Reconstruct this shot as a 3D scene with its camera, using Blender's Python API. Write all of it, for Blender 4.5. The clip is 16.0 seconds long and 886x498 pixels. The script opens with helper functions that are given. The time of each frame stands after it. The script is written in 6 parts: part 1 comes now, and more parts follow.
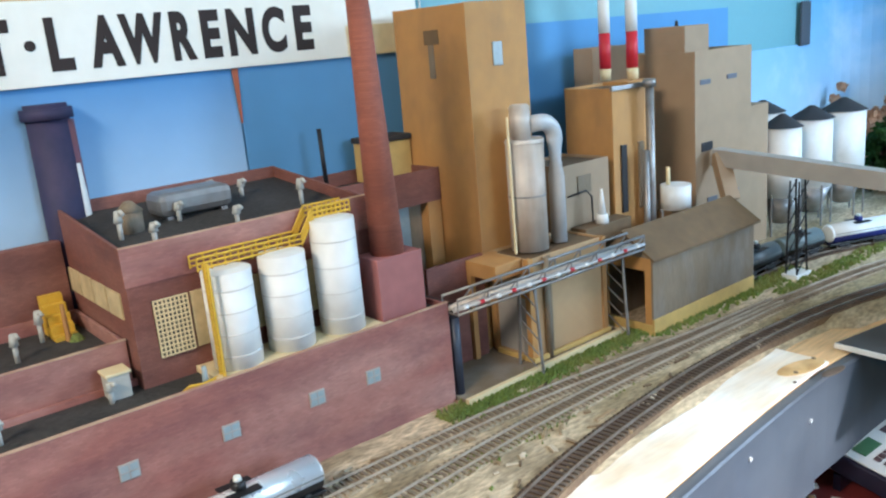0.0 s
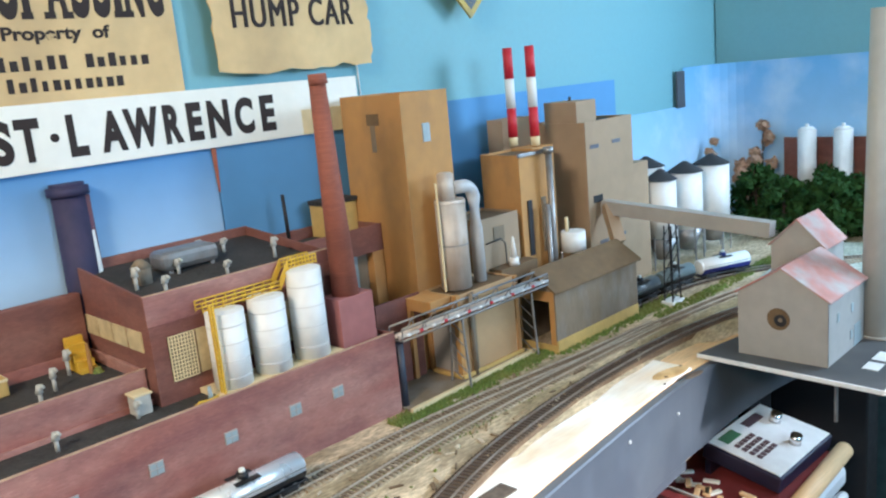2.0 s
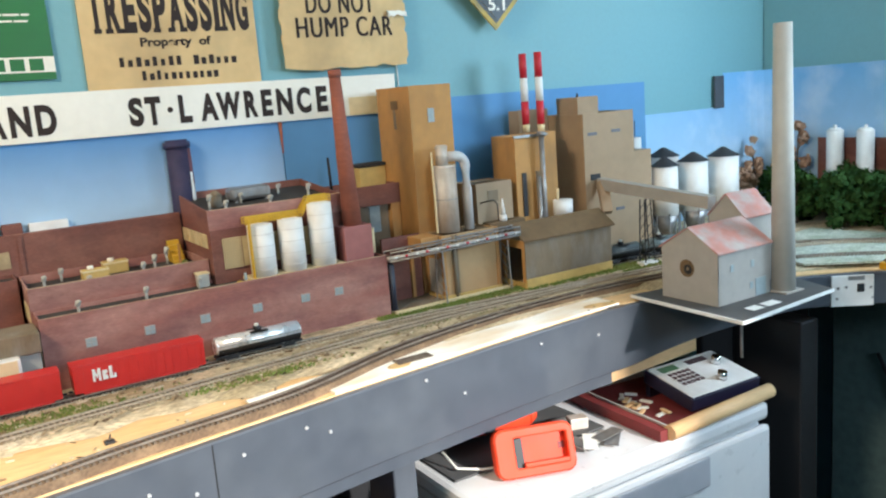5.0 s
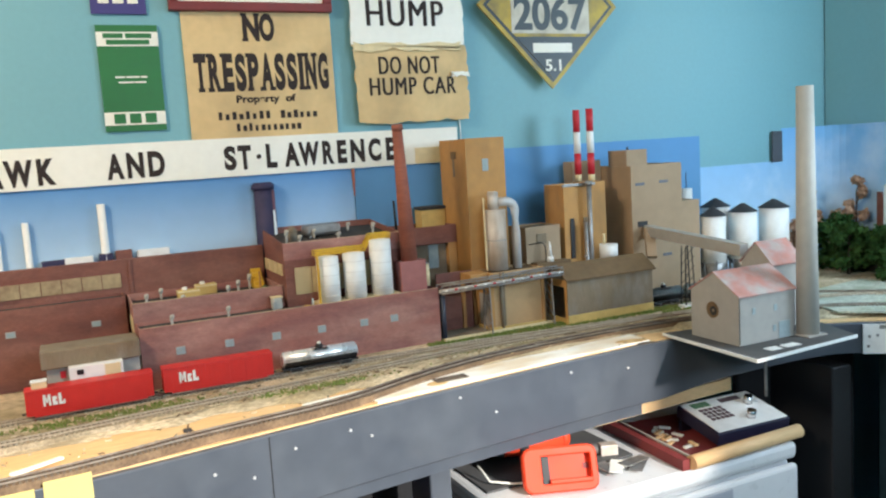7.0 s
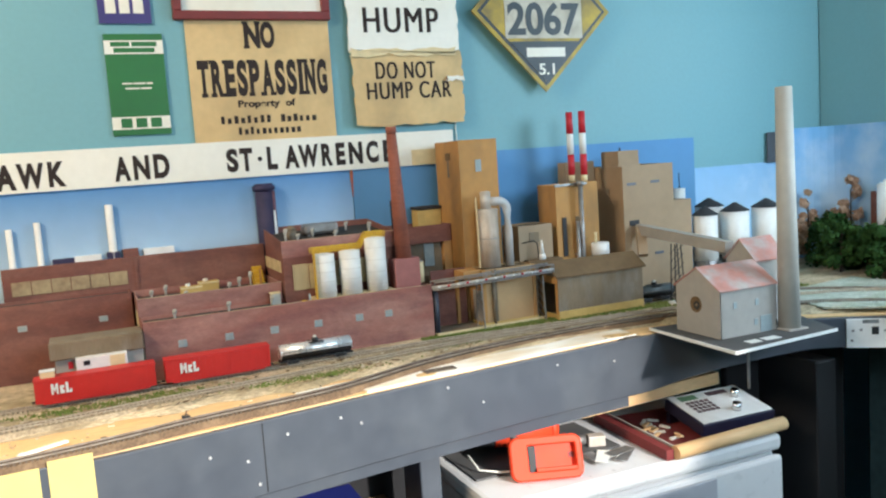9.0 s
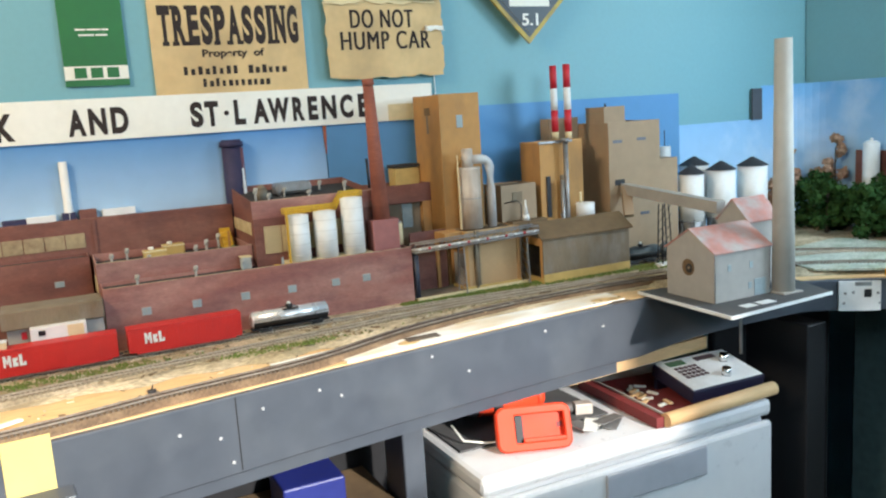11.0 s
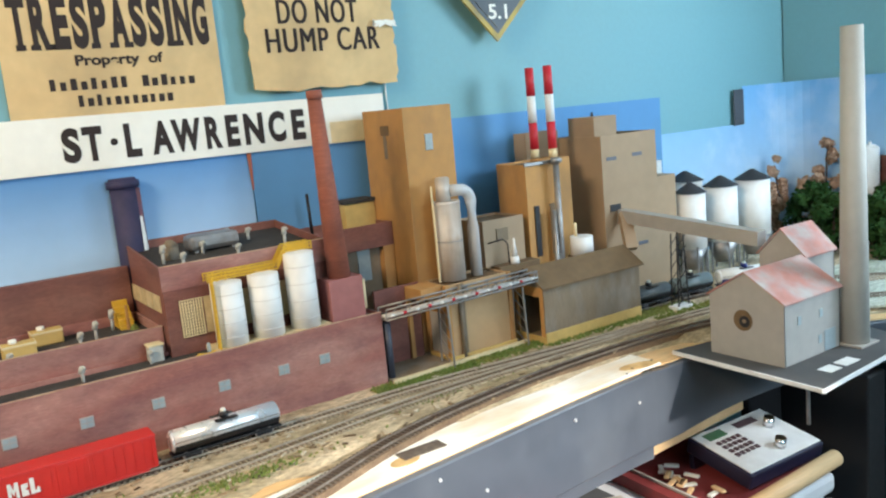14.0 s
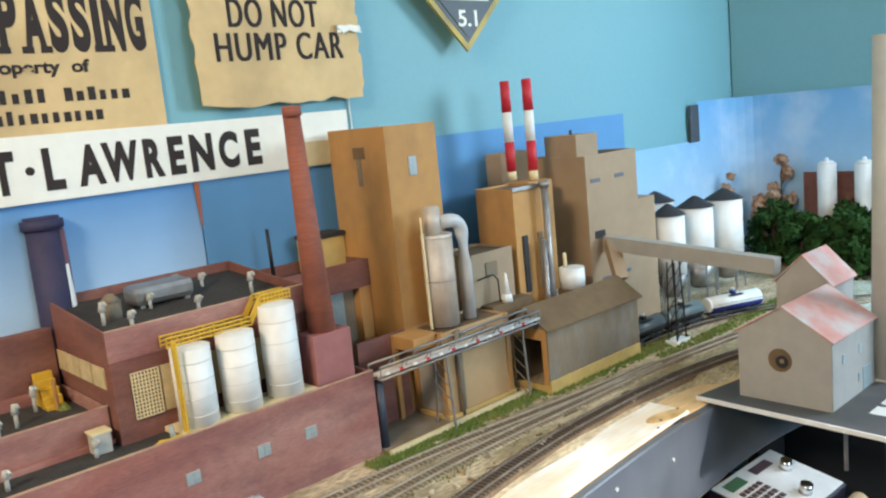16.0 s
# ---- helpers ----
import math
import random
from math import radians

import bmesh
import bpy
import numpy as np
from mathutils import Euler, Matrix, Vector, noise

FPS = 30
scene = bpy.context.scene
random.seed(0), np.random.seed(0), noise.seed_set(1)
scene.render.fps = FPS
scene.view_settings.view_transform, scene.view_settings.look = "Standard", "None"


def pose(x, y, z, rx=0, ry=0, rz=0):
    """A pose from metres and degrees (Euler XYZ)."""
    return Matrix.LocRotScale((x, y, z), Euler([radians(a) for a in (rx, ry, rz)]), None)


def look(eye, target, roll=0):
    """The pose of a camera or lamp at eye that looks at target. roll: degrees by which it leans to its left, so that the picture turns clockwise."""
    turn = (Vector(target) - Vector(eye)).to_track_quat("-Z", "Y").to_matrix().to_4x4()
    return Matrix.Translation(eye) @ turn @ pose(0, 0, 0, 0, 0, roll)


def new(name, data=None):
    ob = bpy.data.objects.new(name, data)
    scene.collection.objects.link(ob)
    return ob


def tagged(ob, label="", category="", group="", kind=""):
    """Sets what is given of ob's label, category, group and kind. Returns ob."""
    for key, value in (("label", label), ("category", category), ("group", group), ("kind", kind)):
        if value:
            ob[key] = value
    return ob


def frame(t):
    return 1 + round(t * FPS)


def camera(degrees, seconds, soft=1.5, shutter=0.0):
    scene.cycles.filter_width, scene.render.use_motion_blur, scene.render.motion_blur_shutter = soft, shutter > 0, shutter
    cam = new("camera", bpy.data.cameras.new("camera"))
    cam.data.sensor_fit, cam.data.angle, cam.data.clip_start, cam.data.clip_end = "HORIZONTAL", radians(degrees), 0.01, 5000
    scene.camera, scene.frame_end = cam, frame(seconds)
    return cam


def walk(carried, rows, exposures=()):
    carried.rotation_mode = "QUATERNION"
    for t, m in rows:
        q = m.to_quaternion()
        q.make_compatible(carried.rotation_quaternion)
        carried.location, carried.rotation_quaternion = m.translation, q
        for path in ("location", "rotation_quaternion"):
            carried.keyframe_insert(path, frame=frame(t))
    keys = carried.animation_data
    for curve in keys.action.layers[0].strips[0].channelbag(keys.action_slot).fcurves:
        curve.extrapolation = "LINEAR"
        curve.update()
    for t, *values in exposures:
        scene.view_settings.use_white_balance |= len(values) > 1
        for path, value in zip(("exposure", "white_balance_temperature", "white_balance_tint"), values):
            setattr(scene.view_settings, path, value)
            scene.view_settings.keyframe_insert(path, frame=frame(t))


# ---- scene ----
cam = camera(57.0, 16.0, soft=2.2)
PATH = [
    (0, (-0.482, -0.847, 1.465), (0.726, 0.666, 0.965), -5.0),
    (0.5, (-0.458, -0.852, 1.476), (0.743, 0.671, 0.987), -4.0),
    (1, (-0.466, -0.87, 1.487), (0.721, 0.65, 0.956), -5.0),
    (1.5, (-0.549, -0.939, 1.519), (0.768, 0.488, 1.039), -6.7),
    (2, (-0.637, -0.995, 1.521), (0.731, 0.402, 1.102), -5.4),
    (2.5, (-0.626, -1.085, 1.514), (0.661, 0.391, 1.105), -4.8),
    (3, (-0.611, -1.169, 1.503), (0.561, 0.389, 1.055), -4.6),
    (3.5, (-0.633, -1.232, 1.507), (0.527, 0.348, 1.11), -4.7),
    (3.7, (-0.647, -1.274, 1.504), (0.471, 0.33, 1.081), -5.3),
    (5.8, (-0.653, -1.603, 1.468), (0.287, 0.135, 1.159), -3.7),
    (6, (-0.648, -1.624, 1.47), (0.258, 0.134, 1.17), -3.7),
    (6.5, (-0.645, -1.652, 1.471), (0.237, 0.12, 1.184), -3.1),
    (7, (-0.65, -1.7, 1.478), (0.178, 0.105, 1.239), -3.6),
    (7.5, (-0.644, -1.733, 1.475), (0.153, 0.083, 1.217), -3.7),
    (8, (-0.644, -1.757, 1.475), (0.141, 0.07, 1.255), -3.9),
    (10.3, (-0.6, -1.781, 1.45), (0.198, 0.037, 1.209), -4.2),
    (10.5, (-0.602, -1.758, 1.452), (0.21, 0.048, 1.168), -3.7),
    (11, (-0.62, -1.685, 1.46), (0.232, 0.094, 1.134), -3.7),
    (11.5, (-0.637, -1.587, 1.47), (0.382, 0.095, 1.105), -4.1),
    (12, (-0.692, -1.497, 1.474), (0.395, 0.148, 1.14), -5.8),
    (12.5, (-0.719, -1.436, 1.475), (0.354, 0.213, 1.113), -6.0),
    (13, (-0.701, -1.385, 1.479), (0.36, 0.272, 1.124), -5.9),
    (13.5, (-0.638, -1.319, 1.49), (0.431, 0.338, 1.154), -6.4),
    (14, (-0.555, -1.266, 1.489), (0.532, 0.38, 1.157), -5.4),
    (14.5, (-0.51, -1.225, 1.48), (0.606, 0.399, 1.136), -4.7),
    (15, (-0.515, -1.164, 1.483), (0.645, 0.427, 1.13), -4.4),
    (15.5, (-0.54, -1.084, 1.497), (0.721, 0.433, 1.165), -5.5),
    (16, (-0.566, -1.023, 1.505), (0.754, 0.446, 1.186), -5.7),
]
walk(cam, [(t, look(eye, target, roll)) for t, eye, target, roll in PATH], exposures=((0, 0.0, 5500, 10), (2, 0.0, 5600, 10), (3, 0.0, 6050, 10), (3.5, -0.03, 6100, 10), (7, -0.3, 6300, 10), (10.5, -0.25, 6300, 10), (12.5, -0.15, 6300, 10), (16, -0.03, 6250, 10)))

# ---- world, lights ----
world = bpy.data.worlds.new("world")
scene.world = world
world.use_nodes = True
wn = world.node_tree.nodes
sky = wn.new("ShaderNodeTexSky")
sky.sky_type, sky.sun_disc = "NISHITA", False
sky.sun_elevation, sky.sun_rotation = radians(35), radians(150)
world.node_tree.links.new(sky.outputs[0], wn["Background"].inputs[0])
wn["Background"].inputs[1].default_value = 0.1


def lamp(name, kind, m, power, colour, size=1.0, size_y=None):
    d = bpy.data.lights.new(name, kind)
    d.energy, d.color = power, colour
    if kind == "AREA":
        d.shape, d.size, d.size_y = "RECTANGLE", size, size_y or size
    ob = new(name, d)
    ob.matrix_world = m
    return ob


lamp("window_light", "AREA", look((1.37, -1.25, 1.72), (0.2, -0.1, 1.2)), 19, (0.70, 0.87, 1.0), 0.40, 0.5)
lamp("window_light", "AREA", look((0.297, -2.88, 1.97), (0.0, 0, 1.12)), 26, (0.72, 0.88, 1.0), 0.9, 0.32)
lamp("ceiling_light", "AREA", look((-1.6, -0.95, 2.36), (-0.4, -0.3, 0.9)), 44, (1.0, 0.79, 0.55), 0.5, 0.4)
sun = lamp("sun", "SUN", look((0.16, -1.0, 0.40), (0, 0, 0)), 8.5, (1.0, 0.94, 0.85))
sun.data.angle = radians(1.8)

# ---- materials ----
def mat(name, colour, rough=0.7, metal=0.0, vary=0.18, scale=40.0, bump=0.15, alt=None, alt_scale=6.0, alt_amount=0.35, grain=None, spec=0.5, alt_grain=None, grime=None, grime_scale=3.0, grime_amount=0.5):
    """Base colour broken by fine grain, by larger stains towards alt and by grime."""
    m = bpy.data.materials.new(name)
    m.use_nodes = True
    n, l = m.node_tree.nodes, m.node_tree.links
    b = n["Principled BSDF"]
    b.inputs["Metallic"].default_value = metal
    b.inputs["Specular IOR Level"].default_value = spec
    co = n.new("ShaderNodeTexCoord")
    mp = n.new("ShaderNodeMapping")
    mp.inputs["Scale"].default_value = grain or (1, 1, 1)
    l.new(co.outputs["Object"], mp.inputs[0])
    fine = n.new("ShaderNodeTexNoise")
    fine.inputs["Scale"].default_value, fine.inputs["Detail"].default_value = scale, 8
    l.new(mp.outputs[0], fine.inputs["Vector"])
    big = n.new("ShaderNodeTexNoise")
    big.inputs["Scale"].default_value, big.inputs["Detail"].default_value = alt_scale, 4
    mb = n.new("ShaderNodeMapping")
    mb.inputs["Scale"].default_value = alt_grain or (1, 1, 1)
    l.new(co.outputs["Object"], mb.inputs[0])
    l.new(mb.outputs[0], big.inputs["Vector"])
    ramp = n.new("ShaderNodeMapRange")
    ramp.inputs[1].default_value, ramp.inputs[2].default_value = 0.42, 0.68
    ramp.inputs[4].default_value = alt_amount
    l.new(big.outputs[0], ramp.inputs[0])
    mix = n.new("ShaderNodeMix")
    mix.data_type = "RGBA"
    mix.inputs[6].default_value = (*colour, 1)
    mix.inputs[7].default_value = (*(alt or [c * 0.6 for c in colour]), 1)
    l.new(ramp.outputs[0], mix.inputs[0])
    hsv = n.new("ShaderNodeHueSaturation")
    val = n.new("ShaderNodeMapRange")
    val.inputs[1].default_value, val.inputs[2].default_value = 0.25, 0.75
    val.inputs[3].default_value, val.inputs[4].default_value = 1 - vary, 1 + vary
    l.new(fine.outputs[0], val.inputs[0])
    l.new(val.outputs[0], hsv.inputs["Value"])
    tint = mix.outputs[2]
    if grime:
        soil = n.new("ShaderNodeTexNoise")
        soil.inputs["Scale"].default_value, soil.inputs["Detail"].default_value = grime_scale, 5
        l.new(mb.outputs[0], soil.inputs["Vector"])
        sr = n.new("ShaderNodeMapRange")
        sr.inputs[1].default_value, sr.inputs[2].default_value, sr.inputs[4].default_value = 0.48, 0.66, grime_amount
        l.new(soil.outputs[0], sr.inputs[0])
        gm = n.new("ShaderNodeMix")
        gm.data_type = "RGBA"
        gm.inputs[7].default_value = (*grime, 1)
        l.new(sr.outputs[0], gm.inputs[0])
        l.new(tint, gm.inputs[6])
        tint = gm.outputs[2]
    l.new(tint, hsv.inputs["Color"])
    l.new(hsv.outputs[0], b.inputs["Base Color"])
    rr = n.new("ShaderNodeMapRange")
    rr.inputs[3].default_value, rr.inputs[4].default_value = max(rough - 0.1, 0.03), min(rough + 0.12, 1)
    l.new(fine.outputs[0], rr.inputs[0])
    l.new(rr.outputs[0], b.inputs["Roughness"])
    bp = n.new("ShaderNodeBump")
    bp.inputs["Strength"].default_value, bp.inputs["Distance"].default_value = bump, 0.002
    l.new(fine.outputs[0], bp.inputs["Height"])
    l.new(bp.outputs[0], b.inputs["Normal"])
    return m


def mat_brick(name, c1, c2, mortar, stain=0.3):
    """Model brick: courses 2.4 mm high in a printed sheet, with large faded patches."""
    m = mat(name, c1, 0.75, 0, 0.12, 60, 0.1, c2, 9, stain, alt_grain=(0.5, 0.5, 1.7), grime=[c * k for c, k in zip(c1, (0.62, 0.66, 0.8))], grime_scale=16, grime_amount=0.7)
    n, l = m.node_tree.nodes, m.node_tree.links
    hsv = [x for x in n if x.bl_idname == "ShaderNodeHueSaturation"][0]
    b = n["Principled BSDF"]
    co = [x for x in n if x.bl_idname == "ShaderNodeTexCoord"][0]
    sep, cmb, add = n.new("ShaderNodeSeparateXYZ"), n.new("ShaderNodeCombineXYZ"), n.new("ShaderNodeMath")
    l.new(co.outputs["Object"], sep.inputs[0])
    l.new(sep.outputs[0], add.inputs[0])
    l.new(sep.outputs[1], add.inputs[1])
    l.new(add.outputs[0], cmb.inputs[0])
    l.new(sep.outputs[2], cmb.inputs[1])
    br = n.new("ShaderNodeTexBrick")
    br.inputs["Scale"].default_value = 100
    br.inputs["Brick Width"].default_value, br.inputs["Row Height"].default_value = 0.55, 0.2
    br.inputs["Mortar Size"].default_value = 0.025
    br.inputs["Color1"].default_value = (1, 1, 1, 1)
    br.inputs["Color2"].default_value = (0.82, 0.8, 0.8, 1)
    br.inputs["Mortar"].default_value = (*mortar, 1)
    l.new(cmb.outputs[0], br.inputs["Vector"])
    mul = n.new("ShaderNodeMix")
    mul.data_type, mul.blend_type = "RGBA", "MULTIPLY"
    mul.inputs[0].default_value = 1.0
    l.new(hsv.outputs[0], mul.inputs[6])
    l.new(br.outputs[0], mul.inputs[7])
    l.new(mul.outputs[2], b.inputs["Base Color"])
    return m


def mat_fade(name, low, high, z0, z1, cloud=0.0):
    """Printed sky: colour runs from low to high with height, with faint clouds."""
    m = mat(name, high, 0.85, 0, 0.03, 30, 0.02, spec=0.15)
    n, l = m.node_tree.nodes, m.node_tree.links
    hsv = [x for x in n if x.bl_idname == "ShaderNodeHueSaturation"][0]
    geo = n.new("ShaderNodeNewGeometry")
    sep = n.new("ShaderNodeSeparateXYZ")
    l.new(geo.outputs["Position"], sep.inputs[0])
    mr = n.new("ShaderNodeMapRange")
    mr.inputs[1].default_value, mr.inputs[2].default_value = z0, z1
    l.new(sep.outputs[2], mr.inputs[0])
    mix = n.new("ShaderNodeMix")
    mix.data_type = "RGBA"
    mix.inputs[6].default_value, mix.inputs[7].default_value = (*low, 1), (*high, 1)
    l.new(mr.outputs[0], mix.inputs[0])
    cl = n.new("ShaderNodeTexNoise")
    cl.inputs["Scale"].default_value, cl.inputs["Detail"].default_value = 7, 5
    l.new(geo.outputs["Position"], cl.inputs["Vector"])
    cr = n.new("ShaderNodeMapRange")
    cr.inputs[1].default_value, cr.inputs[2].default_value, cr.inputs[4].default_value = 0.5, 0.75, cloud
    l.new(cl.outputs[0], cr.inputs[0])
    mc = n.new("ShaderNodeMix")
    mc.data_type = "RGBA"
    mc.inputs[7].default_value = (0.85, 0.9, 0.95, 1)
    l.new(cr.outputs[0], mc.inputs[0])
    l.new(mix.outputs[2], mc.inputs[6])
    l.new(mc.outputs[2], hsv.inputs["Color"])
    return m


M_WALL = mat("wall_paint", (0.185, 0.40, 0.46), 0.6, 0, 0.03, 90, 0.08, (0.215, 0.425, 0.465), 1.5, 0.5)
M_CEIL = mat("ceiling_paint", (0.75, 0.75, 0.72), 0.9, 0, 0.03, 60, 0.1)
M_FLOOR = mat("floor_concrete", (0.10, 0.10, 0.10), 0.8, 0, 0.2, 20, 0.2)
M_NAVYP = mat("navy_pipe", (0.035, 0.045, 0.07), 0.45, 0, 0.15, 60, 0.05)
M_SKY1 = mat_fade("printed_sky", (0.50, 0.66, 0.80), (0.10, 0.27, 0.56), 1.28, 1.46)
M_SKY2 = mat_fade("blue_board", (0.14, 0.31, 0.50), (0.13, 0.31, 0.57), 1.2, 1.47)
M_SKY3 = mat_fade("cloud_sheet", (0.42, 0.62, 0.82), (0.20, 0.46, 0.78), 1.25, 1.48, 0.45)
M_PLY = mat("plywood", (0.76, 0.46, 0.20), 0.6, 0, 0.22, 30, 0.15, (0.74, 0.53, 0.29), 7, 0.7, (1, 9, 9))
M_PLYW = mat("pale_plywood", (0.90, 0.87, 0.80), 0.45, 0, 0.1, 30, 0.1, (0.70, 0.52, 0.30), 14, 0.75, (1, 9, 9), alt_grain=(0.6, 1.5, 1))
M_FASCIA = mat("grey_paint", (0.060, 0.069, 0.087), 0.45, 0, 0.07, 30, 0.1, (0.080, 0.090, 0.108), 4, 0.5, grime=(0.10, 0.11, 0.125), grime_scale=9, grime_amount=0.35)
M_GROUND = mat("ballast", (0.60, 0.48, 0.32), 0.95, 0, 0.5, 260, 0.7, (0.21, 0.16, 0.09), 22, 0.8, (0.35, 1, 1), alt_grain=(0.5, 1, 1), grime=(0.23, 0.175, 0.075), grime_scale=9, grime_amount=0.7)
M_GRASS = mat("turf", (0.13, 0.185, 0.035), 0.95, 0, 0.5, 300, 0.8, (0.22, 0.20, 0.06), 25, 0.6)
M_BRICK = mat_brick("brick_sheet", (0.34, 0.135, 0.108), (0.50, 0.29, 0.24), (0.9, 0.85, 0.85), 0.9)
M_BRICKD = mat_brick("dark_brick_sheet", (0.23, 0.085, 0.062), (0.31, 0.15, 0.115), (0.8, 0.75, 0.75), 0.7)
M_CHIM = mat_brick("chimney_brick", (0.36, 0.115, 0.07), (0.27, 0.085, 0.055), (0.85, 0.8, 0.8), 0.5)
M_BASE = mat("pink_plaster", (0.34, 0.13, 0.12), 0.7, 0, 0.12, 60, 0.1, (0.26, 0.09, 0.08), 20, 0.5)
M_ROOF = mat("roof_felt", (0.035, 0.032, 0.03), 0.95, 0, 0.35, 200, 0.5, (0.06, 0.055, 0.05), 20, 0.6)
M_CARD = mat("kraft_card", (0.50, 0.265, 0.085), 0.75, 0, 0.08, 50, 0.06, (0.36, 0.18, 0.062), 11, 0.7, alt_grain=(1, 1, 0.45), grime=(0.27, 0.15, 0.07), grime_scale=26, grime_amount=0.35)
M_CARD2 = mat("grey_card", (0.38, 0.27, 0.17), 0.75, 0, 0.06, 50, 0.05, (0.31, 0.22, 0.135), 10, 0.6)
M_CARDD = mat("brown_card", (0.165, 0.105, 0.052), 0.85, 0, 0.15, 70, 0.1, (0.11, 0.07, 0.036), 15, 0.6)
M_SHED = mat("weathered_boards", (0.23, 0.175, 0.115), 0.85, 0, 0.15, 90, 0.15, (0.14, 0.095, 0.05), 14, 0.75, (9, 9, 1), alt_grain=(1, 1, 0.5), grime=(0.27, 0.25, 0.22), grime_scale=20, grime_amount=0.5)
M_WOODY = mat("yellow_strip", (0.60, 0.41, 0.13), 0.65, 0, 0.12, 60, 0.1, (0.45, 0.3, 0.1), 20, 0.5)
M_WHITE = mat("white_plastic", (0.82, 0.82, 0.80), 0.45, 0, 0.05, 60, 0.05, (0.66, 0.65, 0.62), 25, 0.45)
M_WHITEP = mat("white_paper", (0.86, 0.85, 0.78), 0.8, 0, 0.03, 60, 0.02, (0.78, 0.74, 0.62), 5, 0.5)
M_YEL = mat("yellow_rail", (0.68, 0.42, 0.03), 0.55, 0, 0.12, 90, 0.05)
M_SILV = mat("silver_paint", (0.66, 0.62, 0.57), 0.5, 0.15, 0.1, 60, 0.06, (0.36, 0.23, 0.13), 24, 0.75, alt_grain=(1, 1, 0.22))
M_DUCT = mat("duct_paint", (0.56, 0.57, 0.58), 0.5, 0.1, 0.08, 60, 0.05, (0.36, 0.32, 0.28), 26, 0.6, alt_grain=(1, 1, 0.3))
M_CHROME = mat("chrome", (0.82, 0.83, 0.85), 0.16, 1.0, 0.05, 60, 0.02)
M_STEEL = mat("dull_steel", (0.33, 0.33, 0.33), 0.45, 0.7, 0.15, 80, 0.08, (0.2, 0.15, 0.11), 30, 0.5)
M_BLACK = mat("black_plastic", (0.012, 0.012, 0.014), 0.5, 0, 0.2, 80, 0.08)
M_DARK = mat("black_cone", (0.03, 0.03, 0.036), 0.7, 0, 0.2, 80, 0.1)
M_RED = mat("boxcar_red", (0.62, 0.025, 0.02), 0.42, 0, 0.07, 80, 0.05, (0.48, 0.02, 0.02), 20, 0.4)
M_STRIPE = mat("stack_red", (0.55, 0.02, 0.035), 0.5, 0, 0.08, 80, 0.05)
M_CREAM = mat("cream", (0.76, 0.62, 0.36), 0.7, 0, 0.08, 60, 0.05)
M_GREY = mat("grey_card_house", (0.40, 0.375, 0.34), 0.75, 0, 0.07, 50, 0.06, (0.33, 0.315, 0.29), 18, 0.5)
M_STACK = mat("grey_tube", (0.50, 0.48, 0.43), 0.6, 0, 0.05, 60, 0.05, (0.42, 0.40, 0.36), 14, 0.5)
M_PINK = mat("faded_red_roof", (0.52, 0.24, 0.20), 0.8, 0, 0.1, 60, 0.08, (0.46, 0.42, 0.40), 22, 0.95)
M_FOAM = mat("black_foamboard", (0.07, 0.07, 0.072), 0.8, 0, 0.1, 70, 0.05, (0.11, 0.105, 0.10), 15, 0.5)
M_COPE = mat("worn_coping", (0.52, 0.36, 0.24), 0.8, 0, 0.15, 90, 0.1, (0.36, 0.17, 0.12), 30, 0.8)
M_TIE = mat("ties", (0.085, 0.06, 0.045), 0.9, 0, 0.3, 120, 0.3, (0.14, 0.11, 0.08), 30, 0.7)
M_RAIL = mat("rail_steel", (0.46, 0.40, 0.34), 0.35, 0.7, 0.15, 120, 0.05, (0.26, 0.18, 0.12), 40, 0.6)
M_PAPER = mat("kraft_poster", (0.70, 0.51, 0.26), 0.85, 0, 0.05, 60, 0.05, (0.58, 0.40, 0.19), 7, 0.7, grime=(0.42, 0.31, 0.17), grime_scale=11, grime_amount=0.45)
M_INK = mat("ink", (0.028, 0.018, 0.016), 0.8, 0, 0.2, 90, 0.02)
M_GREEN = mat("sign_green", (0.02, 0.16, 0.04), 0.5, 0, 0.08, 50, 0.04)
M_PURPLE = mat("sign_blue", (0.05, 0.04, 0.20), 0.5, 0, 0.08, 50, 0.04)
M_SIGNY = mat("sign_yellow", (0.46, 0.32, 0.03), 0.5, 0, 0.1, 50, 0.05, (0.16, 0.12, 0.04), 16, 0.85)
M_DIRTW = mat("dirty_white", (0.60, 0.57, 0.48), 0.7, 0, 0.1, 60, 0.05, (0.36, 0.32, 0.24), 22, 0.7)
M_SIGNK = mat("sign_dark", (0.02, 0.035, 0.045), 0.45, 0, 0.15, 50, 0.05)
M_GLASSW = mat("window_grey", (0.33, 0.40, 0.42), 0.35, 0, 0.1, 120, 0.05)
M_SASH = mat("window_tan", (0.62, 0.50, 0.28), 0.6, 0, 0.15, 120, 0.1, (0.4, 0.31, 0.16), 40, 0.6)
M_SASHD = mat("window_dusty", (0.40, 0.30, 0.17), 0.7, 0, 0.2, 120, 0.1, (0.26, 0.17, 0.10), 40, 0.8)
M_SLIT = mat("slit_glass", (0.13, 0.135, 0.16), 0.4, 0, 0.1, 120, 0.05)
M_APPL = mat("appliance_white", (0.66, 0.66, 0.67), 0.3, 0, 0.02, 40, 0.02, (0.74, 0.73, 0.70), 5, 0.4)
M_APPLG = mat("appliance_grey", (0.40, 0.41, 0.45), 0.35, 0, 0.04, 40, 0.02)
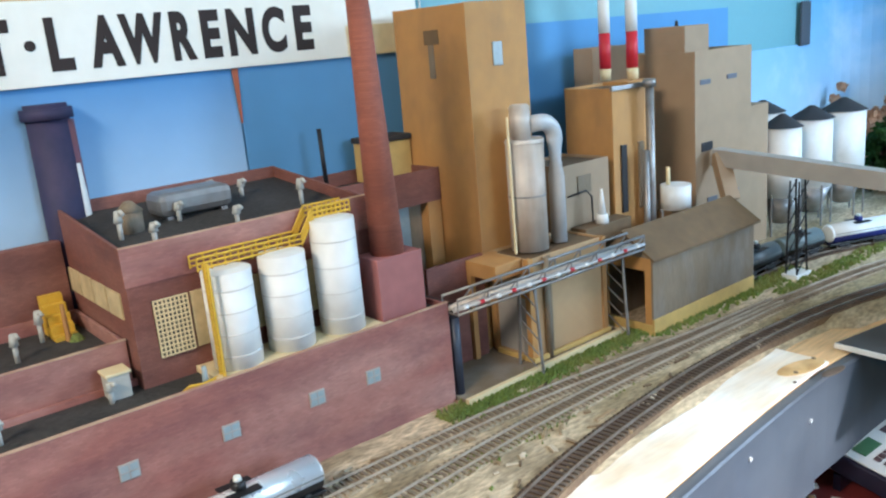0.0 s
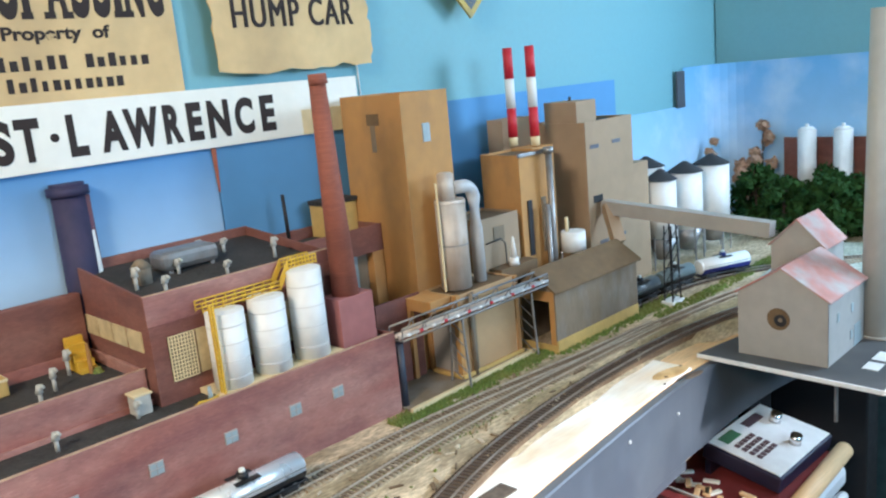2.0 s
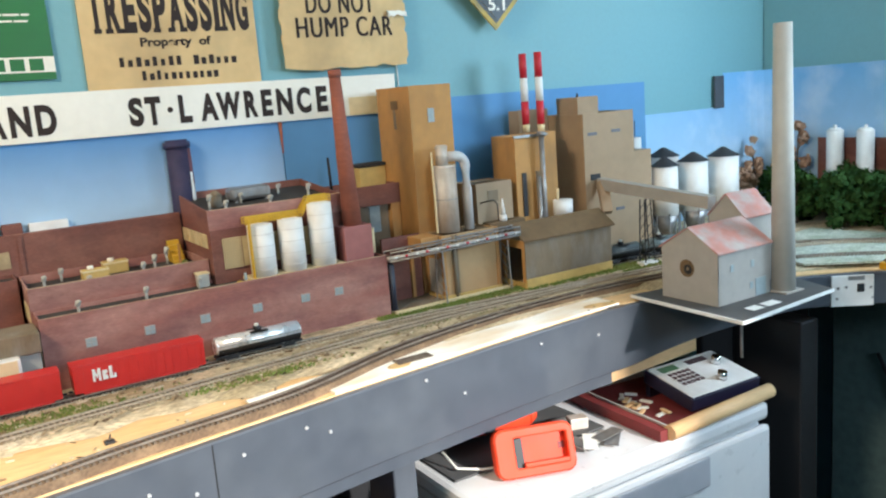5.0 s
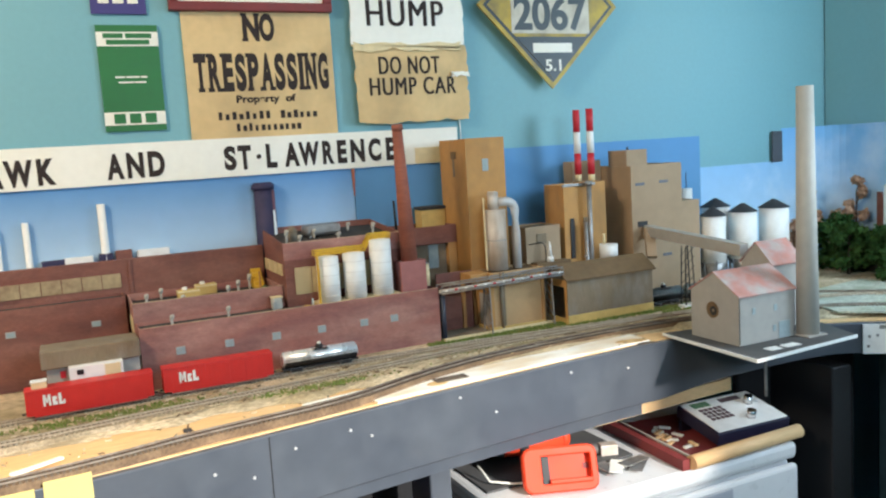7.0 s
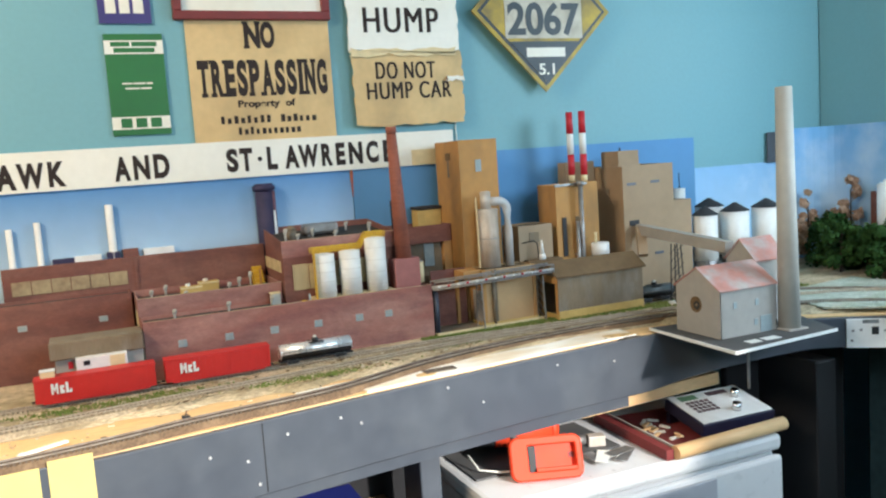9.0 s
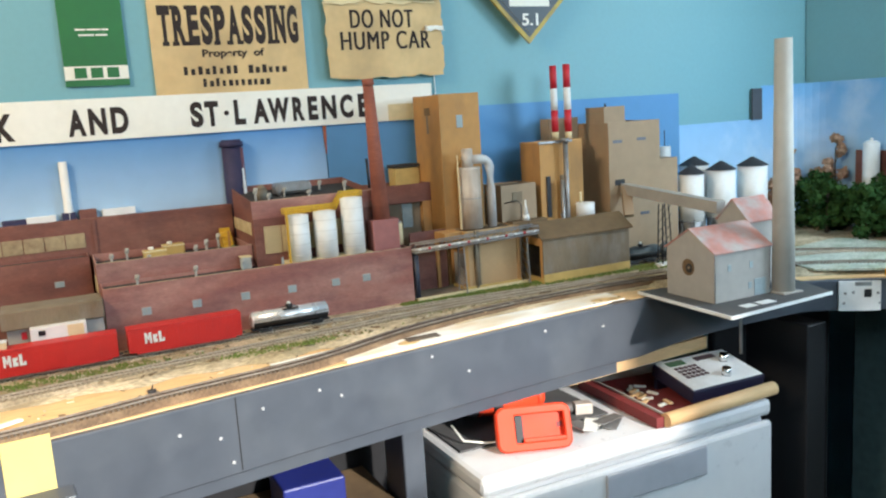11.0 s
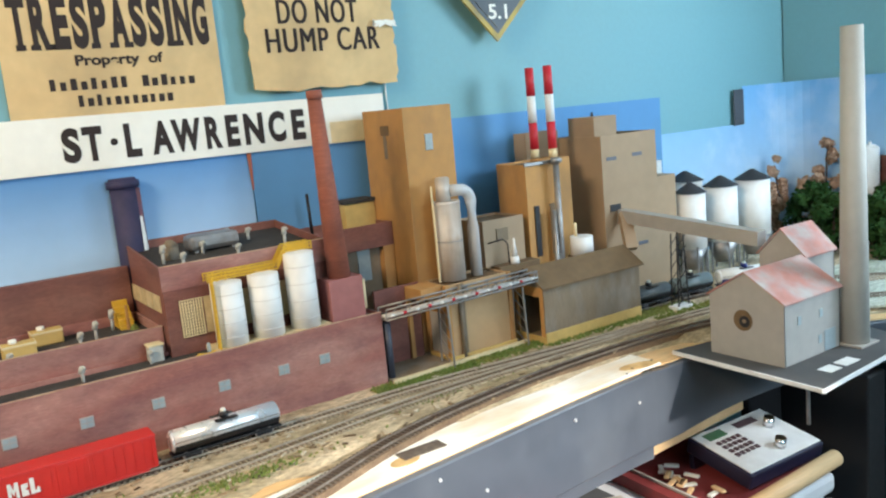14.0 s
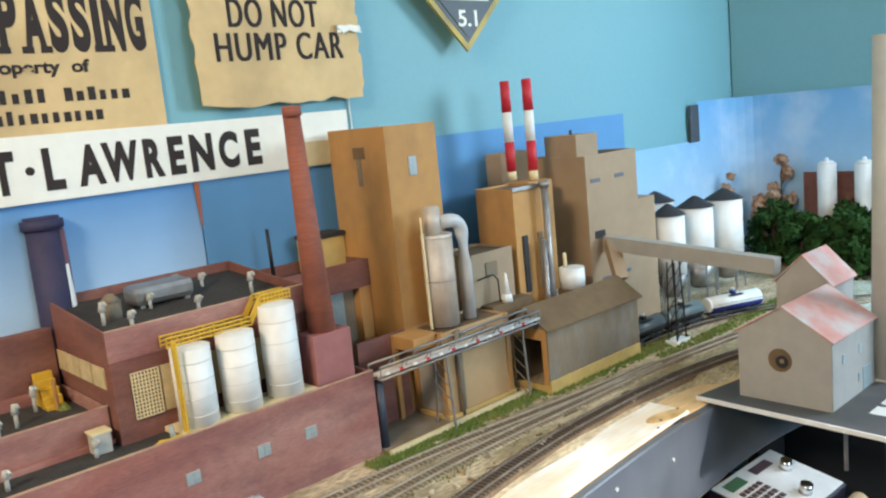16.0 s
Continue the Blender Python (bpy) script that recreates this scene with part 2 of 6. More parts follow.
M_ORANGE = mat("orange_plastic", (0.78, 0.065, 0.022), 0.5, 0, 0.05, 60, 0.03, spec=0.3)
M_NAVY = mat("navy_plastic", (0.015, 0.015, 0.04), 0.4, 0, 0.1, 60, 0.03)
M_MAROON = mat("maroon_binding", (0.20, 0.03, 0.03), 0.6, 0, 0.15, 60, 0.06)
M_DOWEL = mat("raw_pine", (0.72, 0.47, 0.24), 0.55, 0, 0.12, 30, 0.06, (0.62, 0.38, 0.18), 8, 0.5, (1, 12, 12))
M_LCD = mat("lcd_green", (0.08, 0.20, 0.10), 0.3, 0, 0.05, 60, 0.0)
M_KEY = mat("dark_keys", (0.10, 0.06, 0.07), 0.5, 0, 0.1, 60, 0.02)
M_NOTE = mat("yellow_note", (0.64, 0.52, 0.19), 0.85, 0, 0.04, 40, 0.02)
M_LEAF = mat("foliage", (0.018, 0.055, 0.012), 0.85, 0, 0.4, 120, 0.2, (0.045, 0.095, 0.02), 30, 0.6, spec=0.2)
M_RUST = mat("rust_foliage", (0.42, 0.25, 0.16), 0.85, 0, 0.35, 120, 0.2, (0.55, 0.40, 0.30), 30, 0.7, spec=0.2)
M_BARK = mat("bark", (0.07, 0.05, 0.035), 0.9, 0, 0.3, 90, 0.3)
M_BLUE = mat("car_blue", (0.02, 0.03, 0.20), 0.45, 0, 0.1, 60, 0.04)
M_TANKG = mat("dark_tank", (0.06, 0.075, 0.08), 0.4, 0, 0.2, 60, 0.06, (0.12, 0.13, 0.13), 30, 0.5)
M_YTRUCK = mat("loader_yellow", (0.75, 0.36, 0.01), 0.45, 0, 0.1, 60, 0.04)
M_PALE = mat("pale_gravel", (0.50, 0.52, 0.44), 0.95, 0, 0.4, 200, 0.6, (0.25, 0.30, 0.18), 18, 0.7, (0.4, 1, 1))
M_TANP = mat("tan_panel", (0.50, 0.33, 0.17), 0.75, 0, 0.06, 60, 0.04, (0.40, 0.25, 0.12), 14, 0.6)
M_VENT = mat("vent_metal", (0.50, 0.49, 0.44), 0.6, 0, 0.15, 90, 0.1, (0.36, 0.34, 0.3), 40, 0.6)
M_BAND = mat("silo_band", (0.66, 0.65, 0.62), 0.6, 0, 0.08, 60, 0.05)
M_SILVW = mat("bright_silver", (0.86, 0.86, 0.87), 0.28, 0.55, 0.04, 60, 0.03, (0.7, 0.7, 0.7), 30, 0.4)
M_BED = mat("roadbed", (0.15, 0.095, 0.055), 0.95, 0, 0.35, 220, 0.5, (0.25, 0.165, 0.095), 24, 0.7)
M_BEDT = mat("tan_roadbed", (0.50, 0.42, 0.30), 0.95, 0, 0.45, 220, 0.6, (0.19, 0.15, 0.085), 24, 0.8, alt_grain=(0.5, 1, 1))
M_TIEW = mat("weathered_ties", (0.20, 0.155, 0.11), 0.9, 0, 0.3, 120, 0.3, (0.36, 0.29, 0.2), 30, 0.8)
M_RAILW = mat("dusty_rail", (0.52, 0.44, 0.34), 0.6, 0.3, 0.15, 120, 0.05, (0.36, 0.28, 0.2), 40, 0.6)
M_STAIN = mat("resin_stain", (0.50, 0.30, 0.11), 0.6, 0, 0.15, 60, 0.05, (0.66, 0.46, 0.22), 30, 0.8)
M_TEALT = mat("teal_tank", (0.16, 0.21, 0.22), 0.4, 0, 0.15, 60, 0.06, (0.09, 0.11, 0.11), 30, 0.6)
# wall turquoise darkened by colour, as it looks in the bench's shade
M_WALLSHADE = mat("wall_shade", (0.085, 0.14, 0.14), 0.95, 0, 0.2, 50, 0.15, (0.12, 0.175, 0.17), 3, 0.7)
# near-black colour that stands for the deep shade under the bench
M_BENCHSHADE = mat("bench_shade", (0.012, 0.012, 0.014), 0.95, 0, 0.3, 60, 0.2)

# ---- mesh helpers ----
ORIGIN = {}


def thing(name, label, category, base=(0, 0, 0), group="", kind=""):
    ob = new(name)
    ob.empty_display_size = 0.02
    ob.location = base
    ORIGIN[ob] = Vector(base)
    return tagged(ob, label, category, group, kind)


def finish(ob, bm, material):
    bmesh.ops.recalc_face_normals(bm, faces=bm.faces)
    bm.to_mesh(ob.data)
    bm.free()
    ob.data.materials.append(material)
    return ob


def part(name, bm, material, parent, label="", smooth=False):
    """One mesh, drawn in world metres, as a part of its thing."""
    ob = new(name, bpy.data.meshes.new(name))
    if smooth:
        for f in bm.faces:
            f.smooth = len(f.verts) == 4
    off = ORIGIN.get(parent, Vector())
    bmesh.ops.translate(bm, verts=bm.verts, vec=-off)
    finish(ob, bm, material)
    ob.parent = parent
    ORIGIN[ob] = off
    return tagged(ob, label)


def solo(name, bm, material, label, category, kind="", smooth=False):
    """A thing or piece of the setting that is one mesh."""
    ob = new(name, bpy.data.meshes.new(name))
    if smooth:
        for f in bm.faces:
            f.smooth = len(f.verts) == 4
    finish(ob, bm, material)
    ORIGIN[ob] = Vector()
    return tagged(ob, label, category, "", kind)


def box(x0, x1, y0, y1, z0, z1, bev=0.0, bm=None, turn=None):
    bm2 = bmesh.new()
    bmesh.ops.create_cube(bm2, size=1)
    for v in bm2.verts:
        v.co = Vector(((x0 + x1) / 2 + v.co.x * (x1 - x0), (y0 + y1) / 2 + v.co.y * (y1 - y0), (z0 + z1) / 2 + v.co.z * (z1 - z0)))
    if bev:
        bmesh.ops.bevel(bm2, geom=bm2.edges[:], offset=bev, segments=2, affect="EDGES", profile=0.5)
    return join(bm, bm2, turn)


def join(bm, extra, turn=None):
    if turn is not None:
        bmesh.ops.transform(extra, matrix=turn, verts=extra.verts)
    if bm is None:
        return extra
    me = bpy.data.meshes.new("tmp")
    extra.to_mesh(me)
    extra.free()
    bm.from_mesh(me)
    bpy.data.meshes.remove(me)
    return bm


def rod(p, q, r0, r1=None, seg=20, bm=None, caps=True):
    """A round bar or cone from p to q."""
    p, q = Vector(p), Vector(q)
    b = bmesh.new()
    bmesh.ops.create_cone(b, cap_ends=caps, segments=seg, radius1=r0, radius2=r0 if r1 is None else r1, depth=(q - p).length)
    turn = (q - p).to_track_quat("Z", "Y").to_matrix().to_4x4()
    bmesh.ops.transform(b, matrix=Matrix.Translation((p + q) / 2) @ turn, verts=b.verts)
    return join(bm, b)


def slab(points, z0, z1, bm=None):
    """A plan outline pulled up from z0 to z1."""
    b = bmesh.new()
    low = [b.verts.new((x, y, z0)) for x, y in points]
    top = [b.verts.new((x, y, z1)) for x, y in points]
    b.faces.new(low)
    b.faces.new(top)
    for i in range(len(points)):
        j = (i + 1) % len(points)
        b.faces.new((low[i], low[j], top[j], top[i]))
    return join(bm, b)


def pipe(points, r, seg=12, bm=None):
    """A bent round tube through points."""
    b = bmesh.new()
    pts = [Vector(p) for p in points]
    rings = []
    for i, p in enumerate(pts):
        d = (pts[min(i + 1, len(pts) - 1)] - pts[max(i - 1, 0)]).normalized()
        t = d.to_track_quat("Z", "Y").to_matrix()
        rings.append([b.verts.new(p + t @ Vector((r * math.cos(a * math.tau / seg), r * math.sin(a * math.tau / seg), 0))) for a in range(seg)])
    for u, v in zip(rings, rings[1:]):
        for a in range(seg):
            b.faces.new((u[a], u[(a + 1) % seg], v[(a + 1) % seg], v[a]))
    b.faces.new(rings[0])
    b.faces.new(rings[-1])
    return join(bm, b)


def strip(path, offset, width, z0, z1, bm=None):
    """A band of given width that follows a plan path at a sideways offset."""
    b = bmesh.new()
    pts = [Vector((x, y)) for x, y in path]
    prev = None
    for i, p in enumerate(pts):
        d = (pts[min(i + 1, len(pts) - 1)] - pts[max(i - 1, 0)]).normalized()
        s = Vector((-d.y, d.x))
        a, c = p + s * (offset - width / 2), p + s * (offset + width / 2)
        ring = [b.verts.new((*a, z0)), b.verts.new((*a, z1)), b.verts.new((*c, z1)), b.verts.new((*c, z0))]
        if prev:
            for k in range(4):
                b.faces.new((prev[k], prev[(k + 1) % 4], ring[(k + 1) % 4], ring[k]))
        else:
            b.faces.new(ring)
        prev = ring
    b.faces.new(prev)
    return join(bm, b)


def smoothline(points, n):
    """Points along a soft curve through a few given ones."""
    pts = [Vector((*p, 0)) for p in points]
    out = []
    for i in range(len(pts) - 1):
        p0, p1, p2, p3 = pts[max(i - 1, 0)], pts[i], pts[i + 1], pts[min(i + 2, len(pts) - 1)]
        for k in range(n):
            t = k / n
            out.append(0.5 * (2 * p1 + (p2 - p0) * t + (2 * p0 - 5 * p1 + 4 * p2 - p3) * t * t + (3 * p1 - p0 - 3 * p2 + p3) * t ** 3))
    out.append(pts[-1])
    return [(p.x, p.y) for p in out]


def bars(x0, x1, y, z0, z1, words, thick=0.0008):
    """Plain bars in a row that stand for unread words: words are their share of the width."""
    b, total, x = None, sum(words) + 0.35 * (len(words) - 1), x0
    unit = (x1 - x0) / total
    for w in words:
        b = box(x, x + w * unit, y - thick, y, z0, z1, 0, b)
        x += (w + 0.35) * unit
    return b


def type_bars(x0, x1, y, z0, z1, words, seed, material, parent):
    """Narrow upright bars, one for each character of unread words."""
    q = random.Random(seed)
    n = sum(words) + 1.2 * (len(words) - 1)
    u, x = (x1 - x0) / n, x0
    for w in words:
        for k in range(w):
            top = z1 if k == 0 else z0 + (z1 - z0) * q.choice((0.72, 0.72, 0.76, 1.0))
            part("print_bar", box(x + 0.16 * u, x + q.uniform(0.62, 0.84) * u, y - 0.0008, y, z0, top), material, parent)
            x += u
        x += 1.2 * u


def lettering(name, text, x0, x1, y, z0, z1, material, parent, bold=0.0, space=1.0):
    """Words in the built-in font, fitted into a rectangle on a wall that faces -y."""
    cu = bpy.data.curves.new(name, "FONT")
    cu.body, cu.extrude, cu.offset, cu.space_character = text, 0.01, bold, space
    tmp = new(name, cu)
    bpy.context.view_layer.update()
    me = bpy.data.meshes.new_from_object(tmp.evaluated_get(bpy.context.evaluated_depsgraph_get()))
    bpy.data.objects.remove(tmp)
    co = np.empty(len(me.vertices) * 3)
    me.vertices.foreach_get("co", co)
    co = co.reshape(-1, 3)
    lo, hi = co.min(0), co.max(0)
    u = (co - lo) / np.maximum(hi - lo, 1e-6)
    off = ORIGIN.get(parent, Vector())
    out = np.stack([x0 + u[:, 0] * (x1 - x0) - off.x, y - u[:, 2] * 0.0008 - off.y, z0 + u[:, 1] * (z1 - z0) - off.z], 1)
    me.vertices.foreach_set("co", out.ravel())
    me.materials.append(material)
    ob = new(name, me)
    ob.parent = parent
    return ob


# ---- room ----
XR, YB = 1.385, -2.9
solo("wall_north", box(-2.7, XR + 0.12, 0.012, 0.13, 0, 2.42), M_WALL, "pale turquoise painted wall behind the layout", "wall", "structure")
we = box(XR, XR + 0.16, YB, -1.65, 0, 2.42)
box(XR, XR + 0.16, -0.85, 0.008, 0, 2.42, 0, we)
box(XR, XR + 0.16, -1.646, -0.854, 0, 1.32, 0, we)
box(XR, XR + 0.16, -1.646, -0.854, 2.12, 2.42, 0, we)
solo("wall_east", we, M_WALL, "pale turquoise painted side wall with a window", "wall", "structure")
solo("wall_west", box(-2.7, -2.58, YB, 0.008, 0, 2.42), M_WALL, "pale turquoise painted side wall", "wall", "structure")
wb = box(-2.7, -0.904, YB - 0.12, YB - 0.004, 0, 2.42)
box(0.764, XR + 0.12, YB - 0.12, YB - 0.004, 0, 2.42, 0, wb)
box(-0.90, 0.76, YB - 0.12, YB - 0.004, 0, 1.76, 0, wb)
box(-0.90, 0.76, YB - 0.12, YB - 0.004, 2.14, 2.42, 0, wb)
solo("wall_south", wb, M_WALL, "pale turquoise painted wall with a window", "wall", "structure")
solo("floor", box(-2.7, XR + 0.12, YB - 0.12, 0.13, -0.1, -0.004), M_FLOOR, "dark grey concrete floor", "floor", "structure")
solo("ceiling", box(-2.7, XR + 0.12, YB - 0.12, 0.13, 2.424, 2.5), M_CEIL, "white painted ceiling", "ceiling", "structure")
# window frames round the two openings
for nm, fx0, fx1, fy0, fy1, fz0, fz1 in (("window_1", -0.90, 0.76, YB - 0.08, YB - 0.04, 1.76, 2.14), ("window_2", XR + 0.04, XR + 0.08, -1.646, -0.854, 1.32, 2.12)):
    w = thing(nm, "white framed window letting daylight in", "window", (fx0, fy0, fz0), kind="structure")
    part("window_frame", box(fx0, fx1, fy0, fy1, fz0, fz0 + 0.03, 0.003), M_WHITE, w)
    part("window_frame", box(fx0, fx1, fy0, fy1, fz1 - 0.03, fz1, 0.003), M_WHITE, w)

# ---- layout bench ----
Z = 1.10          # model ground
TOP = 1.088       # bench top
# side arm is lengthened unseen to y -2.3 to keep light off the wall below
EDGE = smoothline([(-1.7, -0.66), (-1.1, -0.625), (-0.66, -0.575), (-0.28, -0.520), (-0.07, -0.495), (0.2, -0.468), (0.37, -0.462), (0.52, -0.482), (0.66, -0.535), (0.772, -0.592), (0.86, -0.66), (0.95, -0.80), (0.98, -1.0), (0.985, -1.5), (0.985, -2.3)], 6)
back = [(1.38, -2.3), (1.38, 0.006), (-1.7, 0.006)]
solo("bench_top", slab(EDGE + back, TOP - 0.018, TOP), M_PLY, "plywood bench top with raw sanded front edge", "bench", "structure")
fa = bmesh.new()
prev = None
for k, (x, y) in enumerate(EDGE):
    n0, n1 = EDGE[max(k - 1, 0)], EDGE[min(k + 1, len(EDGE) - 1)]
    d = Vector((n1[0] - n0[0], n1[1] - n0[1])).normalized()
    s = Vector((d.y, -d.x))
    low = 0.972 - 0.004 * max(0, min(1, -x)) + 0.052 * max(0, min(1, (x - 0.36) / 0.35))
    ring = [fa.verts.new((x + s.x * o, y + s.y * o, z)) for o, z in ((0.001, low), (0.001, TOP - 0.002), (0.011, TOP - 0.002), (0.0125, TOP - 0.004), (0.0125, low + 0.002), (0.011, low))]
    if prev:
        for i in range(6):
            fa.faces.new((prev[i], prev[(i + 1) % 6], ring[(i + 1) % 6], ring[i]))
    else:
        fa.faces.new(ring)
    prev = ring
fa.faces.new(prev)
solo("fascia", fa, M_FASCIA, "grey painted fascia board along the bench front", "fascia", "structure")
solo("bench_edge", strip([p for p in EDGE if -0.27 < p[0] < 0.36], 0.035, 0.072, TOP, TOP + 0.0035), M_PLYW, "pale sanded plywood strip along the bench edge", "trim", "structure")
solo("fascia_rail", strip([p for p in EDGE if p[0] < 0.34], 0.004, 0.012, 0.948, 0.9705), M_FASCIA, "grey painted lower rail under the fascia", "rail", "structure")
BF = thing("workbench", "grey and pine timber frame carrying the bench", "workbench", (0, -0.4, 0))
for x, y in ((-0.115, -0.42), (-1.05, -0.5)):
    part("leg", box(x - 0.02, x + 0.02, y - 0.045, y + 0.045, 0, 1.069, 0.003), M_FASCIA, BF)
part("rail", strip([(0.215, -0.440), (0.58, -0.415)], 0, 0.026, 0.940, 0.966), M_DOWEL, BF, "raw pine rail")
part("post", box(0.70, 0.755, -0.58, -0.42, 0, 1.0, 0.004), M_BLACK, BF, "black upright post")

# scenery ground with a slightly rough surface
gb = bmesh.new()
nx, ny = 170, 46
gv = {}
def edge_y(x):
    for (xa, ya), (xb, yb) in zip(EDGE, EDGE[1:]):
        if xa <= x <= xb:
            return ya + (yb - ya) * (x - xa) / (xb - xa)
    return -1.28
def ground_front(x):
    return max(edge_y(x) + 0.05 + 0.012 * noise.noise((x * 9, 3, 0)), -0.425 + 0.025 * noise.noise((x * 14, 7, 0)) if x < 0.0 else -9) if x < 0.45 else edge_y(min(x, 0.94)) + 0.03
for i in range(nx + 1):
    x = -1.65 + 3.02 * i / nx
    yf = ground_front(x)
    for j in range(ny + 1):
        y = yf + (0.004 - yf) * j / ny
        rise = min(1, j / 3)
        gv[i, j] = gb.verts.new((x, y, TOP + 0.0005 + rise * (Z - TOP - 0.0015) + rise * 0.0014 * noise.noise((x * 60, y * 60, 0))))
for i in range(nx):
    for j in range(ny):
        gb.faces.new((gv[i, j], gv[i + 1, j], gv[i + 1, j + 1], gv[i, j + 1]))
for f in gb.faces:
    f.smooth = True
ground = new("ground", bpy.data.meshes.new("ground"))
finish(ground, gb, M_GROUND)
tagged(ground, "tan and grey ballasted model ground with dirt patches", "ground", "", "structure")

# grass verge along the sheds: clumps of tufts
tuft = bmesh.new()
rnd = random.Random(5)
def tufts(bm, n, place, size):
    for _ in range(n):
        x, y = place()
        h, w, a = size * rnd.uniform(0.5, 1.4), size * rnd.uniform(0.5, 1.1), rnd.uniform(0, 6.28)
        q = [bm.verts.new((x + w * math.cos(a + k * 2.1), y + w * math.sin(a + k * 2.1), Z - 0.001)) for k in range(3)]
        t = bm.verts.new((x + rnd.uniform(-w, w) * 0.6, y + rnd.uniform(-w, w) * 0.6, Z + h))
        for k in range(3):
            bm.faces.new((q[k], q[(k + 1) % 3], t))
def verge():
    x = rnd.uniform(-0.03, 0.62)
    return x, -0.262 - 0.03 * max(0, (x - 0.25)) + rnd.gauss(0, 0.0085) - (0.012 if x > 0.28 else 0)
tufts(tuft, 4200, verge, 0.0038)
tufts(tuft, 900, lambda: (rnd.uniform(0.5, 0.95), -0.31 - rnd.random() * 0.03), 0.0035)
tufts(tuft, 500, lambda: (-0.62 + rnd.gauss(0, 0.09), -0.345 + rnd.gauss(0, 0.01)), 0.003)
tufts(tuft, 260, lambda: (-0.3 + rnd.gauss(0, 0.06), -0.395 + rnd.gauss(0, 0.008)), 0.003)
tufts(tuft, 300, lambda: (-0.05 + rnd.gauss(0, 0.1), -0.345 + rnd.gauss(0, 0.006)), 0.002)
eg = [(0.80, -0.36), (1.10, -0.33), (1.16, -0.6), (1.16, -1.2), (0.99, -1.2), (0.95, -0.78), (0.87, -0.64), (0.76, -0.545)]
solo("gravel_yard", slab(eg, Z - 0.003, Z + 0.0012), M_PALE, "pale grey-green gravel yard in the corner", "gravel", "structure")
solo("grass", tuft, M_GRASS, "olive green static grass verge beside the tracks", "grass", "stuff")

# scraps of wood, plaster and dirt strewn between the tracks
rs = random.Random(21)
sv_, sf_ = [], []
def scrap(x, y, z, l, w, h, a):
    c, sn, k = math.cos(a), math.sin(a), len(sv_)
    for dz in (0, h):
        for u, v in ((-l, -w), (l, -w * rs.uniform(0.4, 1)), (l * rs.uniform(0.6, 1), w), (-l, w * rs.uniform(0.5, 1))):
            sv_.append((x + c * u - sn * v, y + sn * u + c * v, z + dz))
    sf_.extend(((k + 4, k + 5, k + 6, k + 7), (k, k + 1, k + 5, k + 4), (k + 1, k + 2, k + 6, k + 5), (k + 2, k + 3, k + 7, k + 6), (k + 3, k, k + 4, k + 7)))
for _ in range(420):
    x = rs.uniform(-0.85, 0.42)
    yf = ground_front(x) + 0.012
    y = rs.uniform(yf, -0.268)
    if abs(y + 0.30) > 0.006 or rs.random() < 0.3:
        scrap(x, y, Z - 0.0006, rs.uniform(0.0015, 0.009) * (1.8 if rs.random() < 0.12 else 1), rs.uniform(0.0008, 0.0032), rs.uniform(0.0010, 0.0022), rs.gauss(0.12, 0.5))
for _ in range(120):
    x = rs.uniform(-0.9, -0.05)
    scrap(x, rs.uniform(edge_y(x) + 0.012, ground_front(x) + 0.02), TOP + 0.0001, rs.uniform(0.001, 0.006), rs.uniform(0.0006, 0.002), rs.uniform(0.0008, 0.002), rs.uniform(0, 3.1))
sm = bpy.data.meshes.new("scenery_scraps")
sm.from_pydata(sv_, [], sf_)
M_SCRAP = mat("mixed_scraps", (0.5, 0.4, 0.27), 0.85, 0, 0.2, 120, 0.2)
sn_, sl_ = M_SCRAP.node_tree.nodes, M_SCRAP.node_tree.links
sg = sn_.new("ShaderNodeNewGeometry")
scr = sn_.new("ShaderNodeValToRGB")
scr.color_ramp.elements[0].color, scr.color_ramp.elements[1].color = (0.09, 0.055, 0.03, 1), (0.64, 0.55, 0.41, 1)
e = scr.color_ramp.elements.new(0.5)
e.color = (0.38, 0.27, 0.15, 1)
sl_.new(sg.outputs["Random Per Island"], scr.inputs[0])
sl_.new(scr.outputs[0], [q for q in sn_ if q.bl_idname == "ShaderNodeHueSaturation"][0].inputs["Color"])
sm.materials.append(M_SCRAP)
tagged(new("scenery_scraps", sm), "scraps of wood, plaster and dirt between the tracks", "debris", "", "stuff")

# ---- tracks ----
PIECES = []
def track(points, label, bed=None, rail=None, tie=None):
    line = smoothline(points, 14)
    tk = thing("track", label, "railway track", (*line[len(line) // 2], Z), "model tracks")
    part("roadbed", strip(line, 0, 0.032, TOP + 0.0004, Z - 0.0002), bed or M_BED, tk, "tan ballast roadbed" if bed else "brown cork roadbed")
    part("rail", strip(line, -0.00825, 0.0014, Z + 0.0018, Z + 0.0042), rail or M_RAIL, tk)
    part("rail", strip(line, 0.00825, 0.0014, Z + 0.0018, Z + 0.0042), rail or M_RAIL, tk)
    acc, spots = 0.0, []
    for (xa, ya), (xb, yb) in zip(line, line[1:]):
        d = math.hypot(xb - xa, yb - ya)
        while acc < d:
            t = acc / d
            spots.append((xa + (xb - xa) * t, ya + (yb - ya) * t, math.atan2(yb - ya, xb - xa)))
            acc += 0.0072
        acc -= d
    PIECES.append((tk, spots, tie or M_TIE))
    return tk
track([(-1.6, -0.315), (-0.9, -0.300), (-0.5, -0.291), (-0.1, -0.291), (0.06, -0.296), (0.3, -0.322), (0.47, -0.335)], "weathered siding track with dusty rails", M_BEDT, M_RAILW, M_TIEW)
